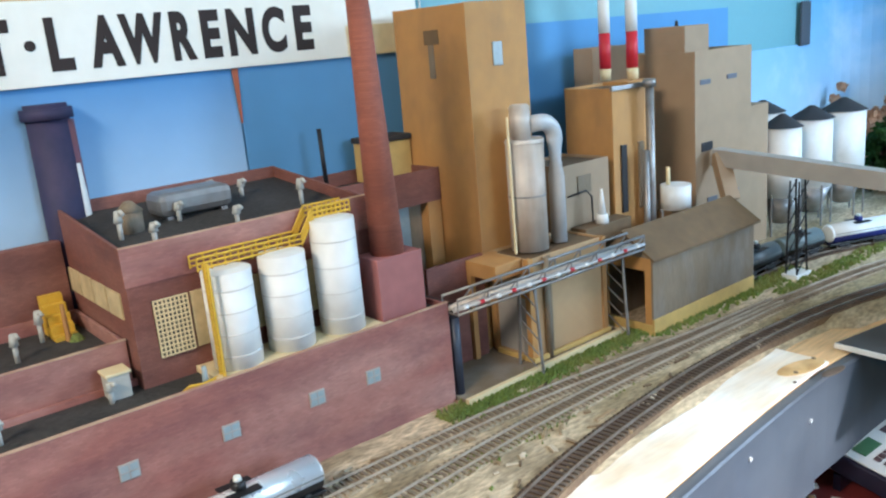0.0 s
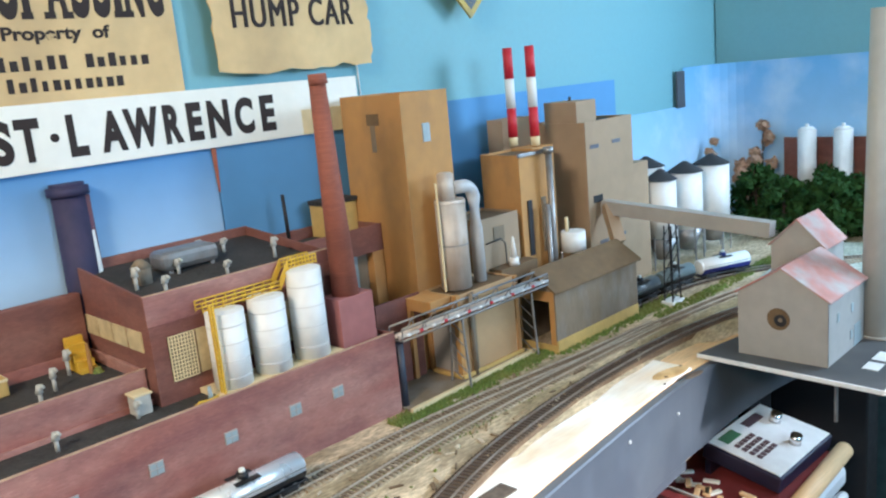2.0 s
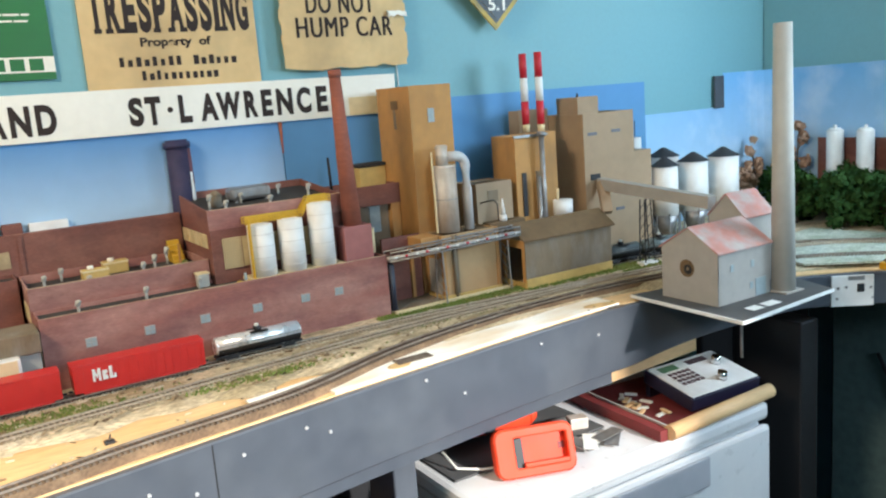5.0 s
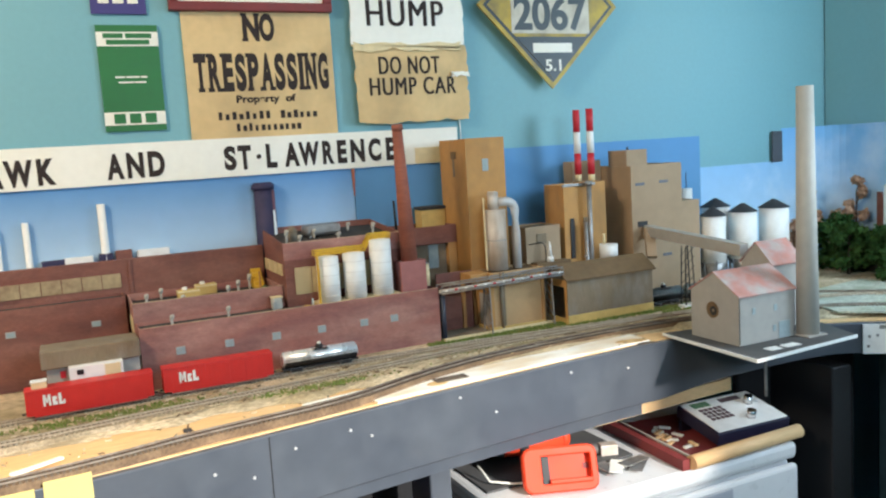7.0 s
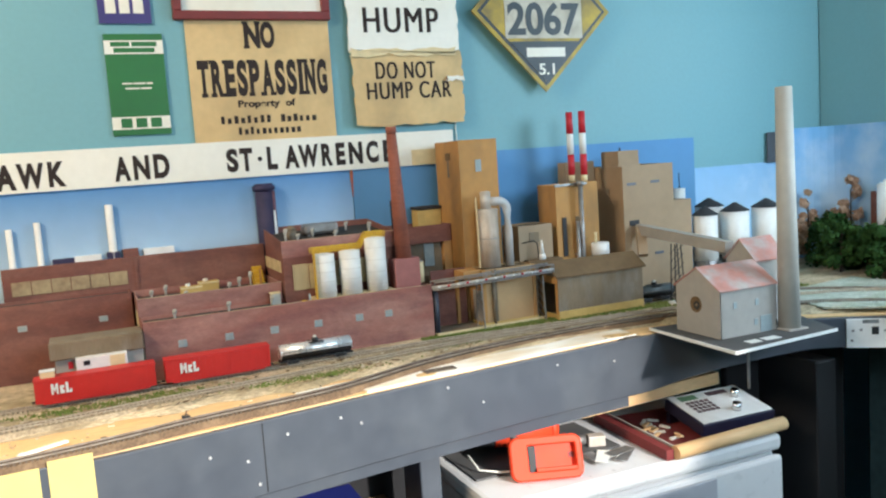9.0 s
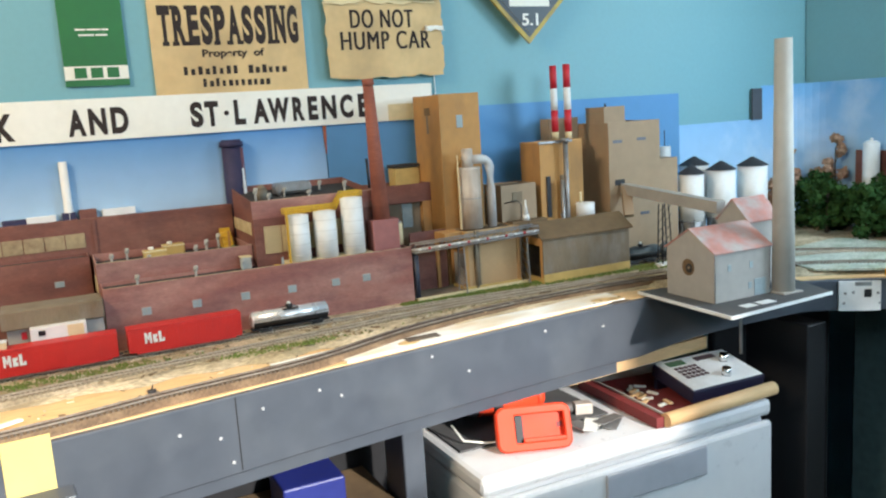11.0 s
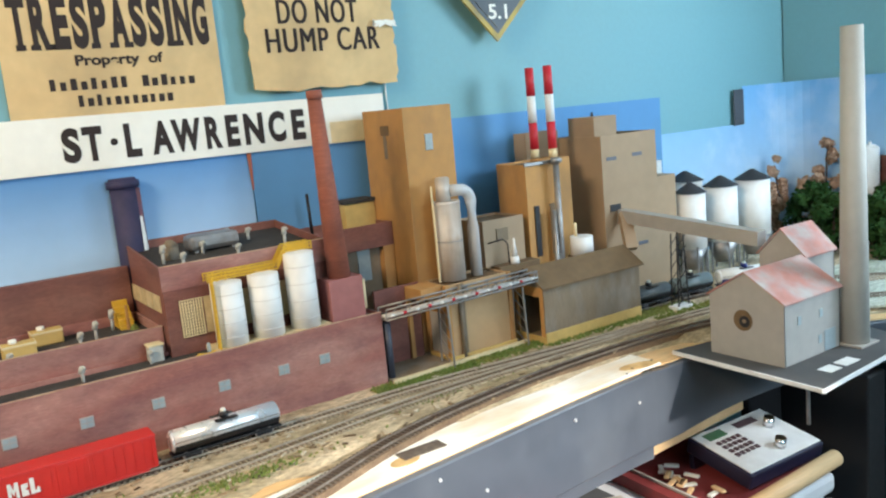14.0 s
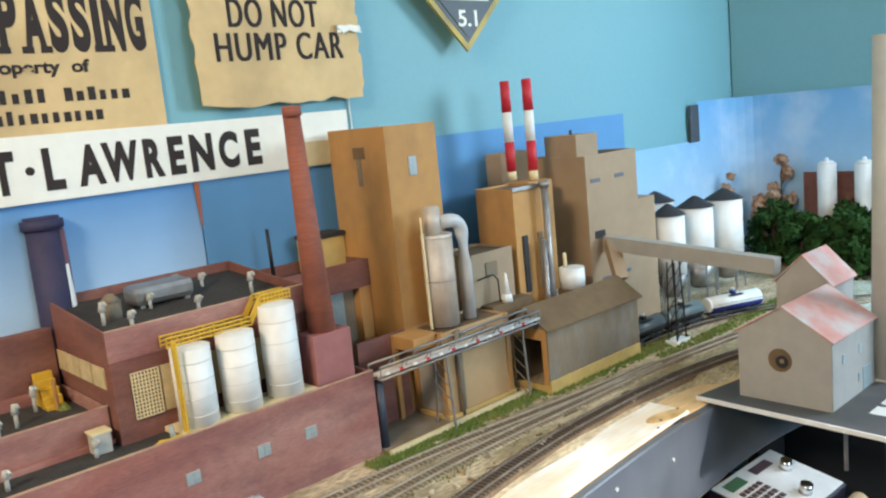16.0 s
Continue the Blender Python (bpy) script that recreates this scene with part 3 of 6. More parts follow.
track([(-1.6, -0.46), (-0.8, -0.408), (-0.55, -0.384), (-0.27, -0.36), (0.0, -0.335), (0.25, -0.336), (0.5, -0.345), (0.75, -0.385), (1.0, -0.50), (1.1, -0.8), (1.1, -1.25)], "curved main track on pale tan ballast", M_BEDT, M_RAILW, M_TIEW)
track([(-1.6, -0.63), (-0.78, -0.575), (-0.5, -0.530), (-0.29, -0.500), (-0.11, -0.434), (0.05, -0.400), (0.25, -0.384), (0.45, -0.392), (0.65, -0.435), (0.86, -0.54), (1.0, -0.75), (1.02, -1.25)], "dark curved front track close to the bench edge")
track([(0.45, -0.256), (0.6, -0.259), (0.72, -0.278), (0.85, -0.338), (1.0, -0.47), (1.12, -0.65), (1.16, -1.1)], "yard track beside the elevator")

# ---- backdrop ----
solo("backdrop_west", box(-1.7, -0.073, 0.005, 0.010, 1.09, 1.452), M_SKY1, "printed blue sky backdrop sheet fading pale at the horizon", "backdrop", "structure")
solo("backdrop_middle", box(-0.071, 0.905, 0.004, 0.009, 1.09, 1.474), M_SKY2, "plain mid blue backdrop board", "backdrop", "structure")
cv = bmesh.new()
cp = [(0.907, 0.006)] + [(1.30 + 0.075 * math.sin(a * math.pi / 12), -0.069 + 0.075 * math.cos(a * math.pi / 12)) for a in range(7)] + [(1.375, -1.3)]
pr = None
for k, (x, y) in enumerate(cp):
    ring = [cv.verts.new((x, y, 1.09)), cv.verts.new((x, y, 1.39))]
    if pr:
        cv.faces.new((pr[0], ring[0], ring[1], pr[1]))
    pr = ring
ob = solo("backdrop_east", cv, M_SKY3, "pale blue cloudy sky sheet curving round the room corner", "backdrop", "structure")
cv2 = bmesh.new()
pr = None
for x, y in [(1.206, 0.006)] + cp[1:]:
    ring = [cv2.verts.new((x, y, 1.39)), cv2.verts.new((x, y, 1.481))]
    if pr:
        cv2.faces.new((pr[0], ring[0], ring[1], pr[1]))
    pr = ring
solo("backdrop_east_top", cv2, M_SKY3, "upper cloudy sky sheet at the room corner", "backdrop", "structure")
solo("backdrop_end_strip", box(1.166, 1.203, -0.001, 0.0035, 1.388, 1.474, 0.001), M_FASCIA, "dark grey strip at the end of the sky sheet", "strip")

def far_stack(x, ztop, r, m, label, band=None):
    s = thing("backdrop_chimney", label, "chimney", (x, -0.004, 1.2))
    part("shaft", rod((x, -r * 0.3, 1.16), (x, -r * 0.3, ztop), r * 1.12, r, 16), m, s, smooth=True)
    if band:
        part("rim", rod((x, -r * 0.3, ztop - 0.014), (x, -r * 0.3, ztop - 0.004), r * 1.22, r * 1.22, 16), m, s, smooth=True)
        part("skirt", rod((x + 0.0125, -0.012, 1.17), (x + 0.0125, -0.012, ztop - 0.058), r * 0.62, r * 0.42, 16), M_WHITE, s, "cream lower shaft", smooth=True)
    return s
M_DKBLUE = mat("stack_dark", (0.028, 0.028, 0.08), 0.7, 0, 0.15, 60, 0.1, (0.055, 0.04, 0.085), 30, 0.6)
M_MAROONP = mat("stack_maroon", (0.20, 0.085, 0.09), 0.7, 0, 0.15, 60, 0.1, (0.13, 0.06, 0.12), 30, 0.6)
M_STAINR = mat("rust_tape", (0.40, 0.12, 0.06), 0.8, 0, 0.1, 60, 0.1)
DT = far_stack(-0.2745, 1.436, 0.0195, M_DKBLUE, "dark navy and maroon water stack on the backdrop", 1)
part("lit_side", rod((-0.2625, -0.009, 1.17), (-0.2625, -0.009, 1.420), 0.0115, 0.0105, 16), M_MAROONP, DT, "dull maroon lit side", smooth=True)
wd = bmesh.new()
wf = wd.faces.new([wd.verts.new(c) for c in ((-0.0765, 0.0035, 1.4515), (-0.0690, 0.0035, 1.4515), (-0.0715, 0.0035, 1.392), (-0.0735, 0.0035, 1.392))])
wg = bmesh.ops.extrude_face_region(wd, geom=[wf])
bmesh.ops.translate(wd, vec=(0, -0.0012, 0), verts=[v for v in wg["geom"] if isinstance(v, bmesh.types.BMVert)])
solo("torn_tape", wd, M_STAINR, "torn rust-red tape on the backdrop seam", "tape")
far_stack(-0.587, 1.417, 0.0075, M_WHITE, "slim white far chimney on the backdrop")
far_stack(-0.720, 1.393, 0.006, M_WHITE, "slim white far chimney on the backdrop")
far_stack(-0.770, 1.384, 0.006, M_WHITE, "slim white far chimney on the backdrop")
hb = thing("distant_sheds", "low white and red distant works on the horizon", "building", (-0.62, -0.005, 1.29))
for x0, x1, zt, m in ((-0.70, -0.66, 1.318, M_DKBLUE), (-0.66, -0.61, 1.320, M_WHITE), (-0.60, -0.575, 1.322, M_DKBLUE), (-0.57, -0.54, 1.325, M_BRICKD), (-0.53, -0.47, 1.322, M_WHITE)):
    part("shed", box(x0, x1, -0.010, 0.003, 1.27, zt, 0.001), m, hb)

# ---- buildings ----
def roofed(name, x0, x1, y0, y1, z0, z1, wall, label, deep=0.007, t=0.003, roof=None, category="building", lift=0.0):
    """A flat-roofed block: four walls with a parapet, roof set down inside it."""
    b = thing(name, label, category, ((x0 + x1) / 2, (y0 + y1) / 2, z0))
    part("wall", box(x0, x1, y0, y0 + t, z0, z1, 0.0004), wall, b)
    part("wall", box(x0, x1, y1 - t, y1, z0, z1, 0.0004), wall, b)
    part("wall", box(x0, x0 + t, y0 + t, y1 - t, z0, z1 - 0.0005, 0.0004), wall, b)
    part("wall", box(x1 - t, x1, y0 + t, y1 - t, z0, z1 - 0.0005, 0.0004), wall, b)
    part("roof", box(x0 + t, x1 - t, y0 + t, y1 - t, z1 - deep - 0.002, z1 - deep), roof or M_ROOF, b)
    for o in b.children if lift else ():
        for v in o.data.vertices:
            if v.co.z > 0.05:
                v.co.z += lift * (v.co.y + (y1 - y0) / 2) / (y1 - y0)
    return b

def window(parent, x, z, y, w, h, name="window", m=None, mull=True):
    """A window on a wall that faces -y: sash, pane and glazing bars."""
    f = part(name, box(x - w / 2, x + w / 2, y - 0.0012, y + 0.001, z - h / 2, z + h / 2, 0.0003), M_GREY, parent)
    part("pane", box(x - w / 2 + 0.0012, x + w / 2 - 0.0012, y - 0.0016, y - 0.0011, z - h / 2 + 0.0012, z + h / 2 - 0.0012), m or M_GLASSW, f)
    if mull:
        bb = box(x - 0.0004, x + 0.0004, y - 0.0021, y - 0.0016, z - h / 2, z + h / 2)
        box(x - w / 2, x + w / 2, y - 0.0021, y - 0.0016, z - 0.0004, z + 0.0004, 0, bb)
        part("glazing_bar", bb, M_GREY, f)
    return f

WH = roofed("warehouse", -0.558, 0.006, -0.236, -0.168, Z - 0.002, 1.207, M_BRICK, "long low red brick warehouse with flat black roof", 0.006)
for x in (-0.493, -0.409, -0.324, -0.238, -0.154, -0.092):
    window(WH, x, 1.161, -0.236, 0.016, 0.014)
MB = roofed("annex", -0.560, -0.288, -0.166, -0.028, Z, 1.241, M_BRICK, "brick annex with black roof full of vents", 0.014)
for k in range(2):
    part("window", box(-0.5615, -0.5595, -0.150 + k * 0.032, -0.124 + k * 0.032, 1.185, 1.212, 0.0004), M_SASH, MB, "tan glazed side window")
part("window", box(-0.5595, -0.5575, -0.226, -0.180, 1.135, 1.168, 0.0004), M_SASH, WH, "tan glazed side window")
RH = thing("roof_hatch", "small pale access box on the warehouse roof", "hatch", (-0.305, -0.185, 1.201))
part("box", box(-0.315, -0.297, -0.19, -0.172, 1.201, 1.222, 0.001), M_VENT, RH)
part("lid", box(-0.3165, -0.2955, -0.1915, -0.1705, 1.222, 1.2245, 0.0006), M_CREAM, RH)
YT = thing("roof_stair", "ochre roof stair with a scrap of moss", "stair", (-0.31, -0.045, 1.227))
for k in range(5):
    part("step", box(-0.322, -0.302, -0.075 + k * 0.008, -0.067 + k * 0.008, 1.227, 1.232 + k * 0.008, 0.0004), M_YEL, YT)
part("post", rod((-0.312, -0.078, 1.227), (-0.312, -0.078, 1.262), 0.0025, 0.002, 8), M_CARD, YT)
part("moss", rod((-0.306, -0.082, 1.227), (-0.306, -0.082, 1.233), 0.007, 0.003, 9), M_GRASS, YT)
for tg, x0, x1, y0, zt in ((WH, -0.558, 0.006, -0.236, 1.207), (MB, -0.560, -0.288, -0.166, 1.241)):
    part("coping", box(x0 - 0.0005, x1 + 0.0005, y0 - 0.0006, y0 + 0.0034, zt, zt + 0.0012, 0.0003), M_COPE, tg, "worn pale coping")
UB = roofed("boiler_house", -0.286, -0.045, -0.186, -0.004, Z, 1.322, M_BRICKD, "dark red brick upper block with recessed black roof", 0.012, lift=0.018)
part("coping", box(-0.2865, -0.0445, -0.1866, -0.1826, 1.322, 1.3234, 0.0003), M_COPE, UB, "worn pale coping")
part("cornice", box(-0.287, -0.044, -0.1875, -0.186, 1.290, 1.3225), M_BRICK, UB)
# windows of the upper block: side strip and front bays
for k in range(4):
    y = -0.168 + k * 0.038
    part("window", box(-0.2875, -0.2855, y, y + 0.034, 1.259, 1.282, 0.0004), M_SASH, UB, "tan glazed side window")
lat = part("window", box(-0.268, -0.238, -0.1875, -0.1855, 1.224, 1.274, 0.0004), M_BLACK, UB, "cream lattice window")
lb = None
for k in range(9):
    lb = box(-0.268 + k * 0.00365, -0.2672 + k * 0.00365 + 0.0007, -0.1885, -0.1875, 1.224, 1.274, 0, lb)
for k in range(13):
    lb = box(-0.268, -0.238, -0.1888, -0.1878, 1.224 + k * 0.0041, 1.2252 + k * 0.0041, 0, lb)
part("lattice", lb, M_CREAM, lat)
for x in (-0.235, -0.185, -0.135):
    part("window", box(x, x + 0.030, -0.1875, -0.1855, 1.224, 1.274, 0.0004), M_SASH, UB, "tan boarded window")

LB = roofed("west_mill", -1.3, -0.566, -0.092, -0.028, Z, 1.247, M_BRICKD, "dark brick mill with flat roof", 0.006)
for x in (-0.62, -0.76, -0.90):
    window(LB, x, 1.203, -0.092, 0.016, 0.011, mull=False)
BW = thing("rear_mill", "long brick mill wall with a tan window band", "building", (-0.6, -0.02, Z))
part("wall", box(-0.79, -0.29, -0.026, -0.012, Z, 1.309, 0.0005), M_BRICKD, BW)
for k in range(6):
    part("window", box(-0.775 + k * 0.035, -0.7415 + k * 0.035, -0.0275, -0.0255, 1.256, 1.283, 0.0004), M_SASHD, BW)
part("pilaster", box(-0.552, -0.546, -0.029, -0.026, Z, 1.307), M_BRICKD, BW)

RB = roofed("rear_block", -0.04, 0.119, -0.10, -0.004, 1.279, 1.318, M_BRICKD, "dark brick rear block beside the tower", 0.016)
part("lower_wall", box(-0.04, 0.118, -0.085, -0.004, Z, 1.279, 0.0005), M_SHED, RB, "dark recessed lower wall")
part("door", box(0.055, 0.078, -0.0875, -0.0845, 1.225, 1.276, 0.0004), M_GLASSW, RB, "grey steel door")
part("pier", box(0.098, 0.118, -0.0995, -0.085, Z, 1.279, 0.0005), M_CARD, RB, "ochre pier")
part("wall", box(0.03, 0.112, -0.174, -0.170, Z, 1.225, 0.0004), M_BRICKD, RB)

# rooftop vents
def vent(x, y, z, h, r=0.0032, hooded=True, m=None):
    v = thing("roof_vent", "small pale metal roof vent", "vent", (x, y, z), "roof vents")
    part("pipe", rod((x, y, z), (x, y, z + h * 0.72), r * 0.7, r * 0.7, 10), m or M_VENT, v, smooth=True)
    part("cap", rod((x, y, z + h * 0.6), (x, y, z + h), r * 1.35, r * 0.8, 12), m or M_VENT, v, smooth=True)
    if hooded:
        part("hood", pipe([(x, y, z + h * 0.9), (x + 0.002, y - 0.003, z + h * 0.98), (x + 0.003, y - 0.006, z + h * 0.85)], r * 0.6, 8), m or M_VENT, v, smooth=True)
for x, y, h in ((-0.50, -0.21, 0.020), (-0.40, -0.20, 0.020), (-0.315, -0.192, 0.018)):
    vent(x, y, 1.201, h)
for x, y, h in ((-0.53, -0.10, 0.02), (-0.50, -0.06, 0.022), (-0.36, -0.10, 0.026), (-0.33, -0.06, 0.03), (-0.47, -0.14, 0.016), (-0.385, -0.13, 0.022)):
    vent(x, y, 1.227, h)
for x, y, h in ((-0.262, -0.12, 0.026), (-0.245, -0.155, 0.020), (-0.20, -0.10, 0.018), (-0.165, -0.15, 0.018), (-0.145, -0.05, 0.020), (-0.115, -0.06, 0.018), (-0.085, -0.13, 0.026)):
    vent(x, y, 1.310 + 0.018 * (y + 0.186) / 0.18, h)
ct = thing("roof_cowl", "weathered round cowl vent on the upper roof", "vent", (-0.245, -0.10, 1.317))
part("drum", rod((-0.245, -0.10, 1.317), (-0.245, -0.10, 1.337), 0.011, 0.011, 20), M_SHED, ct, smooth=True)
part("cap", rod((-0.245, -0.10, 1.337), (-0.245, -0.10, 1.346), 0.0125, 0.004, 20), M_SHED, ct, smooth=True)
at = thing("air_handler", "long grey rounded air handler on the roof", "air handler", (-0.175, -0.075, 1.317))
part("casing", box(-0.215, -0.14, -0.095, -0.055, 1.322, 1.345, 0.007), M_STEEL, at)
for x in (-0.205, -0.15):
    part("foot", box(x - 0.003, x + 0.003, -0.092, -0.058, 1.317, 1.3225), M_STEEL, at)
for x, y in ((-0.455, -0.105), (-0.415, -0.055)):
    hv = thing("rooftop_unit", "pale yellow rooftop ventilation unit", "air handler", (x, y, 1.227), "rooftop units")
    part("casing", box(x - 0.02, x + 0.02, y - 0.012, y + 0.012, 1.227, 1.247, 0.002), M_WOODY, hv)
    part("fan", rod((x - 0.006, y, 1.247), (x - 0.006, y, 1.252), 0.005, 0.005, 14), M_WHITEP, hv, smooth=True)
    part("trim", box(x - 0.0205, x + 0.0205, y - 0.0125, y + 0.0125, 1.2435, 1.2465, 0.0005), M_CREAM, hv)

# ---- three white silos with yellow rails ----
PAD = solo("silo_pad", box(-0.240, -0.070, -0.232, -0.186, 1.2015, 1.2075, 0.0008), M_CREAM, "cream slab under the silos on the warehouse roof", "slab")
for x, zt in ((-0.210, 1.292), (-0.157, 1.294), (-0.102, 1.314)):
    s = thing("silo", "white ribbed silo with bands, on the warehouse roof", "silo", (x, -0.21, 1.2075), "white silos")
    part("shell", rod((x, -0.21, 1.2075), (x, -0.21, zt), 0.0212, 0.0212, 32), M_WHITE, s, smooth=True)
    part("top", rod((x, -0.21, zt), (x, -0.21, zt + 0.002), 0.0205, 0.012, 32), M_WHITE, s)
    for k in range(4):
        z = 1.2075 + (zt - 1.2075) * (k + 0.6) / 4.4
        part("band", rod((x, -0.21, z), (x, -0.21, z + 0.0011), 0.0216, 0.0216, 32), M_BAND, s)
RLS = thing("silo_railing", "yellow handrail and walkway along the silo tops", "railing", (-0.165, -0.21, 1.29))
def handrail(x0, x1, z, zb):
    for y in (-0.206, -0.190):
        for zz in (z + 0.010, z + 0.0055, z + 0.001):
            part("rail", rod((x0, y, zz), (x1, y, zb + zz - z), 0.0010, None, 6), M_YEL, RLS)
        n = 8
        for k in range(n + 1):
            x = x0 + (x1 - x0) * k / n
            part("post", rod((x, y, z + (zb - z) * k / n - 0.001), (x, y, z + (zb - z) * k / n + 0.0105), 0.0008, None, 6), M_YEL, RLS)
handrail(-0.232, -0.132, 1.295, 1.295)
handrail(-0.132, -0.118, 1.295, 1.316)
handrail(-0.118, -0.078, 1.316, 1.316)
part("ladder", box(-0.2345, -0.2325, -0.2315, -0.2285, 1.2075, 1.305), M_YEL, RLS)
part("ladder", box(-0.2345, -0.2325, -0.2245, -0.2215, 1.2075, 1.305), M_YEL, RLS)
for k in range(14):
    part("rung", box(-0.2342, -0.2328, -0.2285, -0.2245, 1.211 + k * 0.0066, 1.2122 + k * 0.0066), M_YEL, RLS)
sv = thing("silo_valve", "yellow pipe and small valve at the silo foot", "pipe", (-0.255, -0.225, 1.2015))
part("pipe", pipe([(-0.238, -0.225, 1.2065), (-0.252, -0.227, 1.2055), (-0.262, -0.226, 1.207), (-0.268, -0.226, 1.204)], 0.0017, 8), M_YEL, sv, smooth=True)
part("valve", rod((-0.247, -0.222, 1.2015), (-0.247, -0.222, 1.219), 0.003, 0.002, 12), M_GLASSW, sv, smooth=True)

# ---- brick chimney ----
CH = thing("brick_chimney", "tall tapering red brick chimney on a square base", "chimney", (-0.04, -0.206, 1.2015))
part("base", box(-0.066, -0.012, -0.224, -0.188, 1.2015, 1.266, 0.0008), M_BASE, CH, "pink-red plastered square base")
part("shaft", rod((-0.040, -0.206, 1.266), (-0.0505, -0.214, 1.525), 0.0168, 0.0098, 28), M_CHIM, CH, smooth=True)
part("cap", rod((-0.0505, -0.216, 1.522), (-0.051, -0.216, 1.534), 0.0112, 0.0108, 28), M_CHIM, CH, smooth=True)
st = thing("rooftop_tank", "small pale cylinder tank behind the chimney", "tank", (0.0, -0.185, 1.2075))
part("shell", rod((0.000, -0.185, 1.2075), (0.000, -0.185, 1.252), 0.0105, 0.0105, 20), M_CREAM, st, smooth=True)
part("lid", rod((0.000, -0.185, 1.252), (0.000, -0.185, 1.2545), 0.0112, 0.008, 20), M_STEEL, st)
fl = solo("flue", rod((0.006, -0.03, 1.30), (0.004, -0.03, 1.376), 0.0028, 0.0025, 10), M_BLACK, "thin black flue pipe behind the roof", "pipe", smooth=True)

# ---- card tower ----
TW = roofed("card_tower", 0.120, 0.212, -0.165, -0.036, Z, 1.50, M_CARD, "tall plain kraft cardboard tower", 0.012, 0.002, M_CARDD)
part("window", box(0.157, 0.171, -0.1665, -0.1645, 1.430, 1.456, 0.0004), M_GLASSW, TW, "small pale window")
part("hatch", box(0.119, 0.1205, -0.118, -0.092, 1.458, 1.474, 0.0003), M_CARDD, TW)
part("scorch", box(0.1192, 0.1206, -0.108, -0.098, 1.42, 1.458, 0.0003), M_SHED, TW)
part("seam", box(0.1185, 0.1215, -0.1665, -0.1635, Z, 1.499), M_CARD, TW)
YW = thing("yellow_loft", "low ochre wooden loft behind the brick block", "building", (0.09, -0.03, 1.303))
part("wall", box(0.06, 0.118, -0.05, -0.012, 1.303, 1.350, 0.001), M_WOODY, YW)
part("roof", box(0.057, 0.1185, -0.053, -0.012, 1.3505, 1.357, 0.001), M_ROOF, YW)

# ---- process building with silver filter ----
PB = roofed("process_base", 0.127, 0.250, -0.234, -0.168, 1.104, 1.2225, M_TANP, "tan card process building under the silver filter", 0.003, 0.002, M_CARDD)
part("panel", box(0.1252, 0.1272, -0.226, -0.180, 1.110, 1.176, 0.0004), M_GREY, PB, "pale grey end panel")
for y in (-0.2345, -0.1775):
    part("post", box(0.1235, 0.1315, y, y + 0.008, 1.104, 1.2225, 0.0006), M_CARD, PB, "ochre corner post")
part("post", box(0.2445, 0.2525, -0.2365, -0.2285, 1.104, 1.2225, 0.0006), M_CARD, PB, "ochre corner post")
part("lintel", box(0.1238, 0.1272, -0.2262, -0.1778, 1.1765, 1.186, 0.0005), M_CARD, PB, "ochre lintel")
part("downpipe", rod((0.147, -0.2385, 1.104), (0.147, -0.2385, 1.2215), 0.0036, None, 12), M_SHED, PB, "dull grey downpipe", True)
part("pilaster", box(0.152, 0.157, -0.2362, -0.234, 1.106, 1.2215, 0.0005), M_SHED, PB)
part("plinth", box(0.1215, 0.2525, -0.2405, -0.2368, 1.1036, 1.109, 0.0006), M_WOODY, PB)
part("plinth", box(0.1195, 0.1232, -0.2405, -0.18, 1.1036, 1.109, 0.0006), M_WOODY, PB)
part("deck", box(0.086, 0.1265, -0.222, -0.168, 1.205, 1.2222, 0.0008), M_CARD, PB, "ochre card deck over the open bay")
part("post", box(0.086, 0.093, -0.180, -0.173, 1.104, 1.205, 0.0006), M_CARD, PB, "ochre rear post")
DK = thing("loading_dock", "dark floored dock edged with pale wood strip", "dock", (0.13, -0.24, Z))
part("floor", slab([(0.008, -0.254), (0.262, -0.248), (0.262, -0.16), (0.008, -0.165)], Z - 0.002, 1.1035), M_SHED, DK)
part("kerb", strip([(0.004, -0.2565), (0.264, -0.2505)], 0, 0.005, Z - 0.002, 1.1075), M_CREAM, DK)
part("wall", box(0.008, 0.022, -0.226, -0.170, 1.104, 1.200, 0.0006), M_BLACK, DK, "black end wall")
part("drainpipe", rod((0.0155, -0.2315, 1.1035), (0.0155, -0.2315, 1.188), 0.0055, None, 14), M_NAVYP, DK, "dark navy drainpipe", True)
SF = thing("silver_filter", "silver cylinder filter with bent duct, weathered", "filter tank", (0.135, -0.2, 1.225))
part("body", rod((0.163, -0.200, 1.2225), (0.163, -0.200, 1.345), 0.0215, 0.0215, 32), M_SILV, SF, smooth=True)
part("shoulder", rod((0.163, -0.200, 1.345), (0.163, -0.200, 1.349), 0.0225, 0.0215, 32), M_SILV, SF)
part("neck", rod((0.160, -0.198, 1.349), (0.160, -0.198, 1.384), 0.0115, 0.0115, 24), M_SILV, SF, smooth=True)
part("collar", rod((0.160, -0.198, 1.383), (0.160, -0.198, 1.387), 0.0125, 0.009, 24), M_SILV, SF)
arc = [(0.168, -0.201, 1.364)] + [(0.187 + 0.021 * math.sin(a * math.pi / 12), -0.204, 1.343 + 0.021 * math.cos(a * math.pi / 12)) for a in range(7)] + [(0.208, -0.204, 1.3), (0.208, -0.204, 1.2215)]
part("duct", pipe(arc, 0.0095, 20), M_DUCT, SF, smooth=True)
part("seam", rod((0.163, -0.200, 1.285), (0.163, -0.200, 1.2865), 0.0220, 0.0220, 32), M_STEEL, SF)
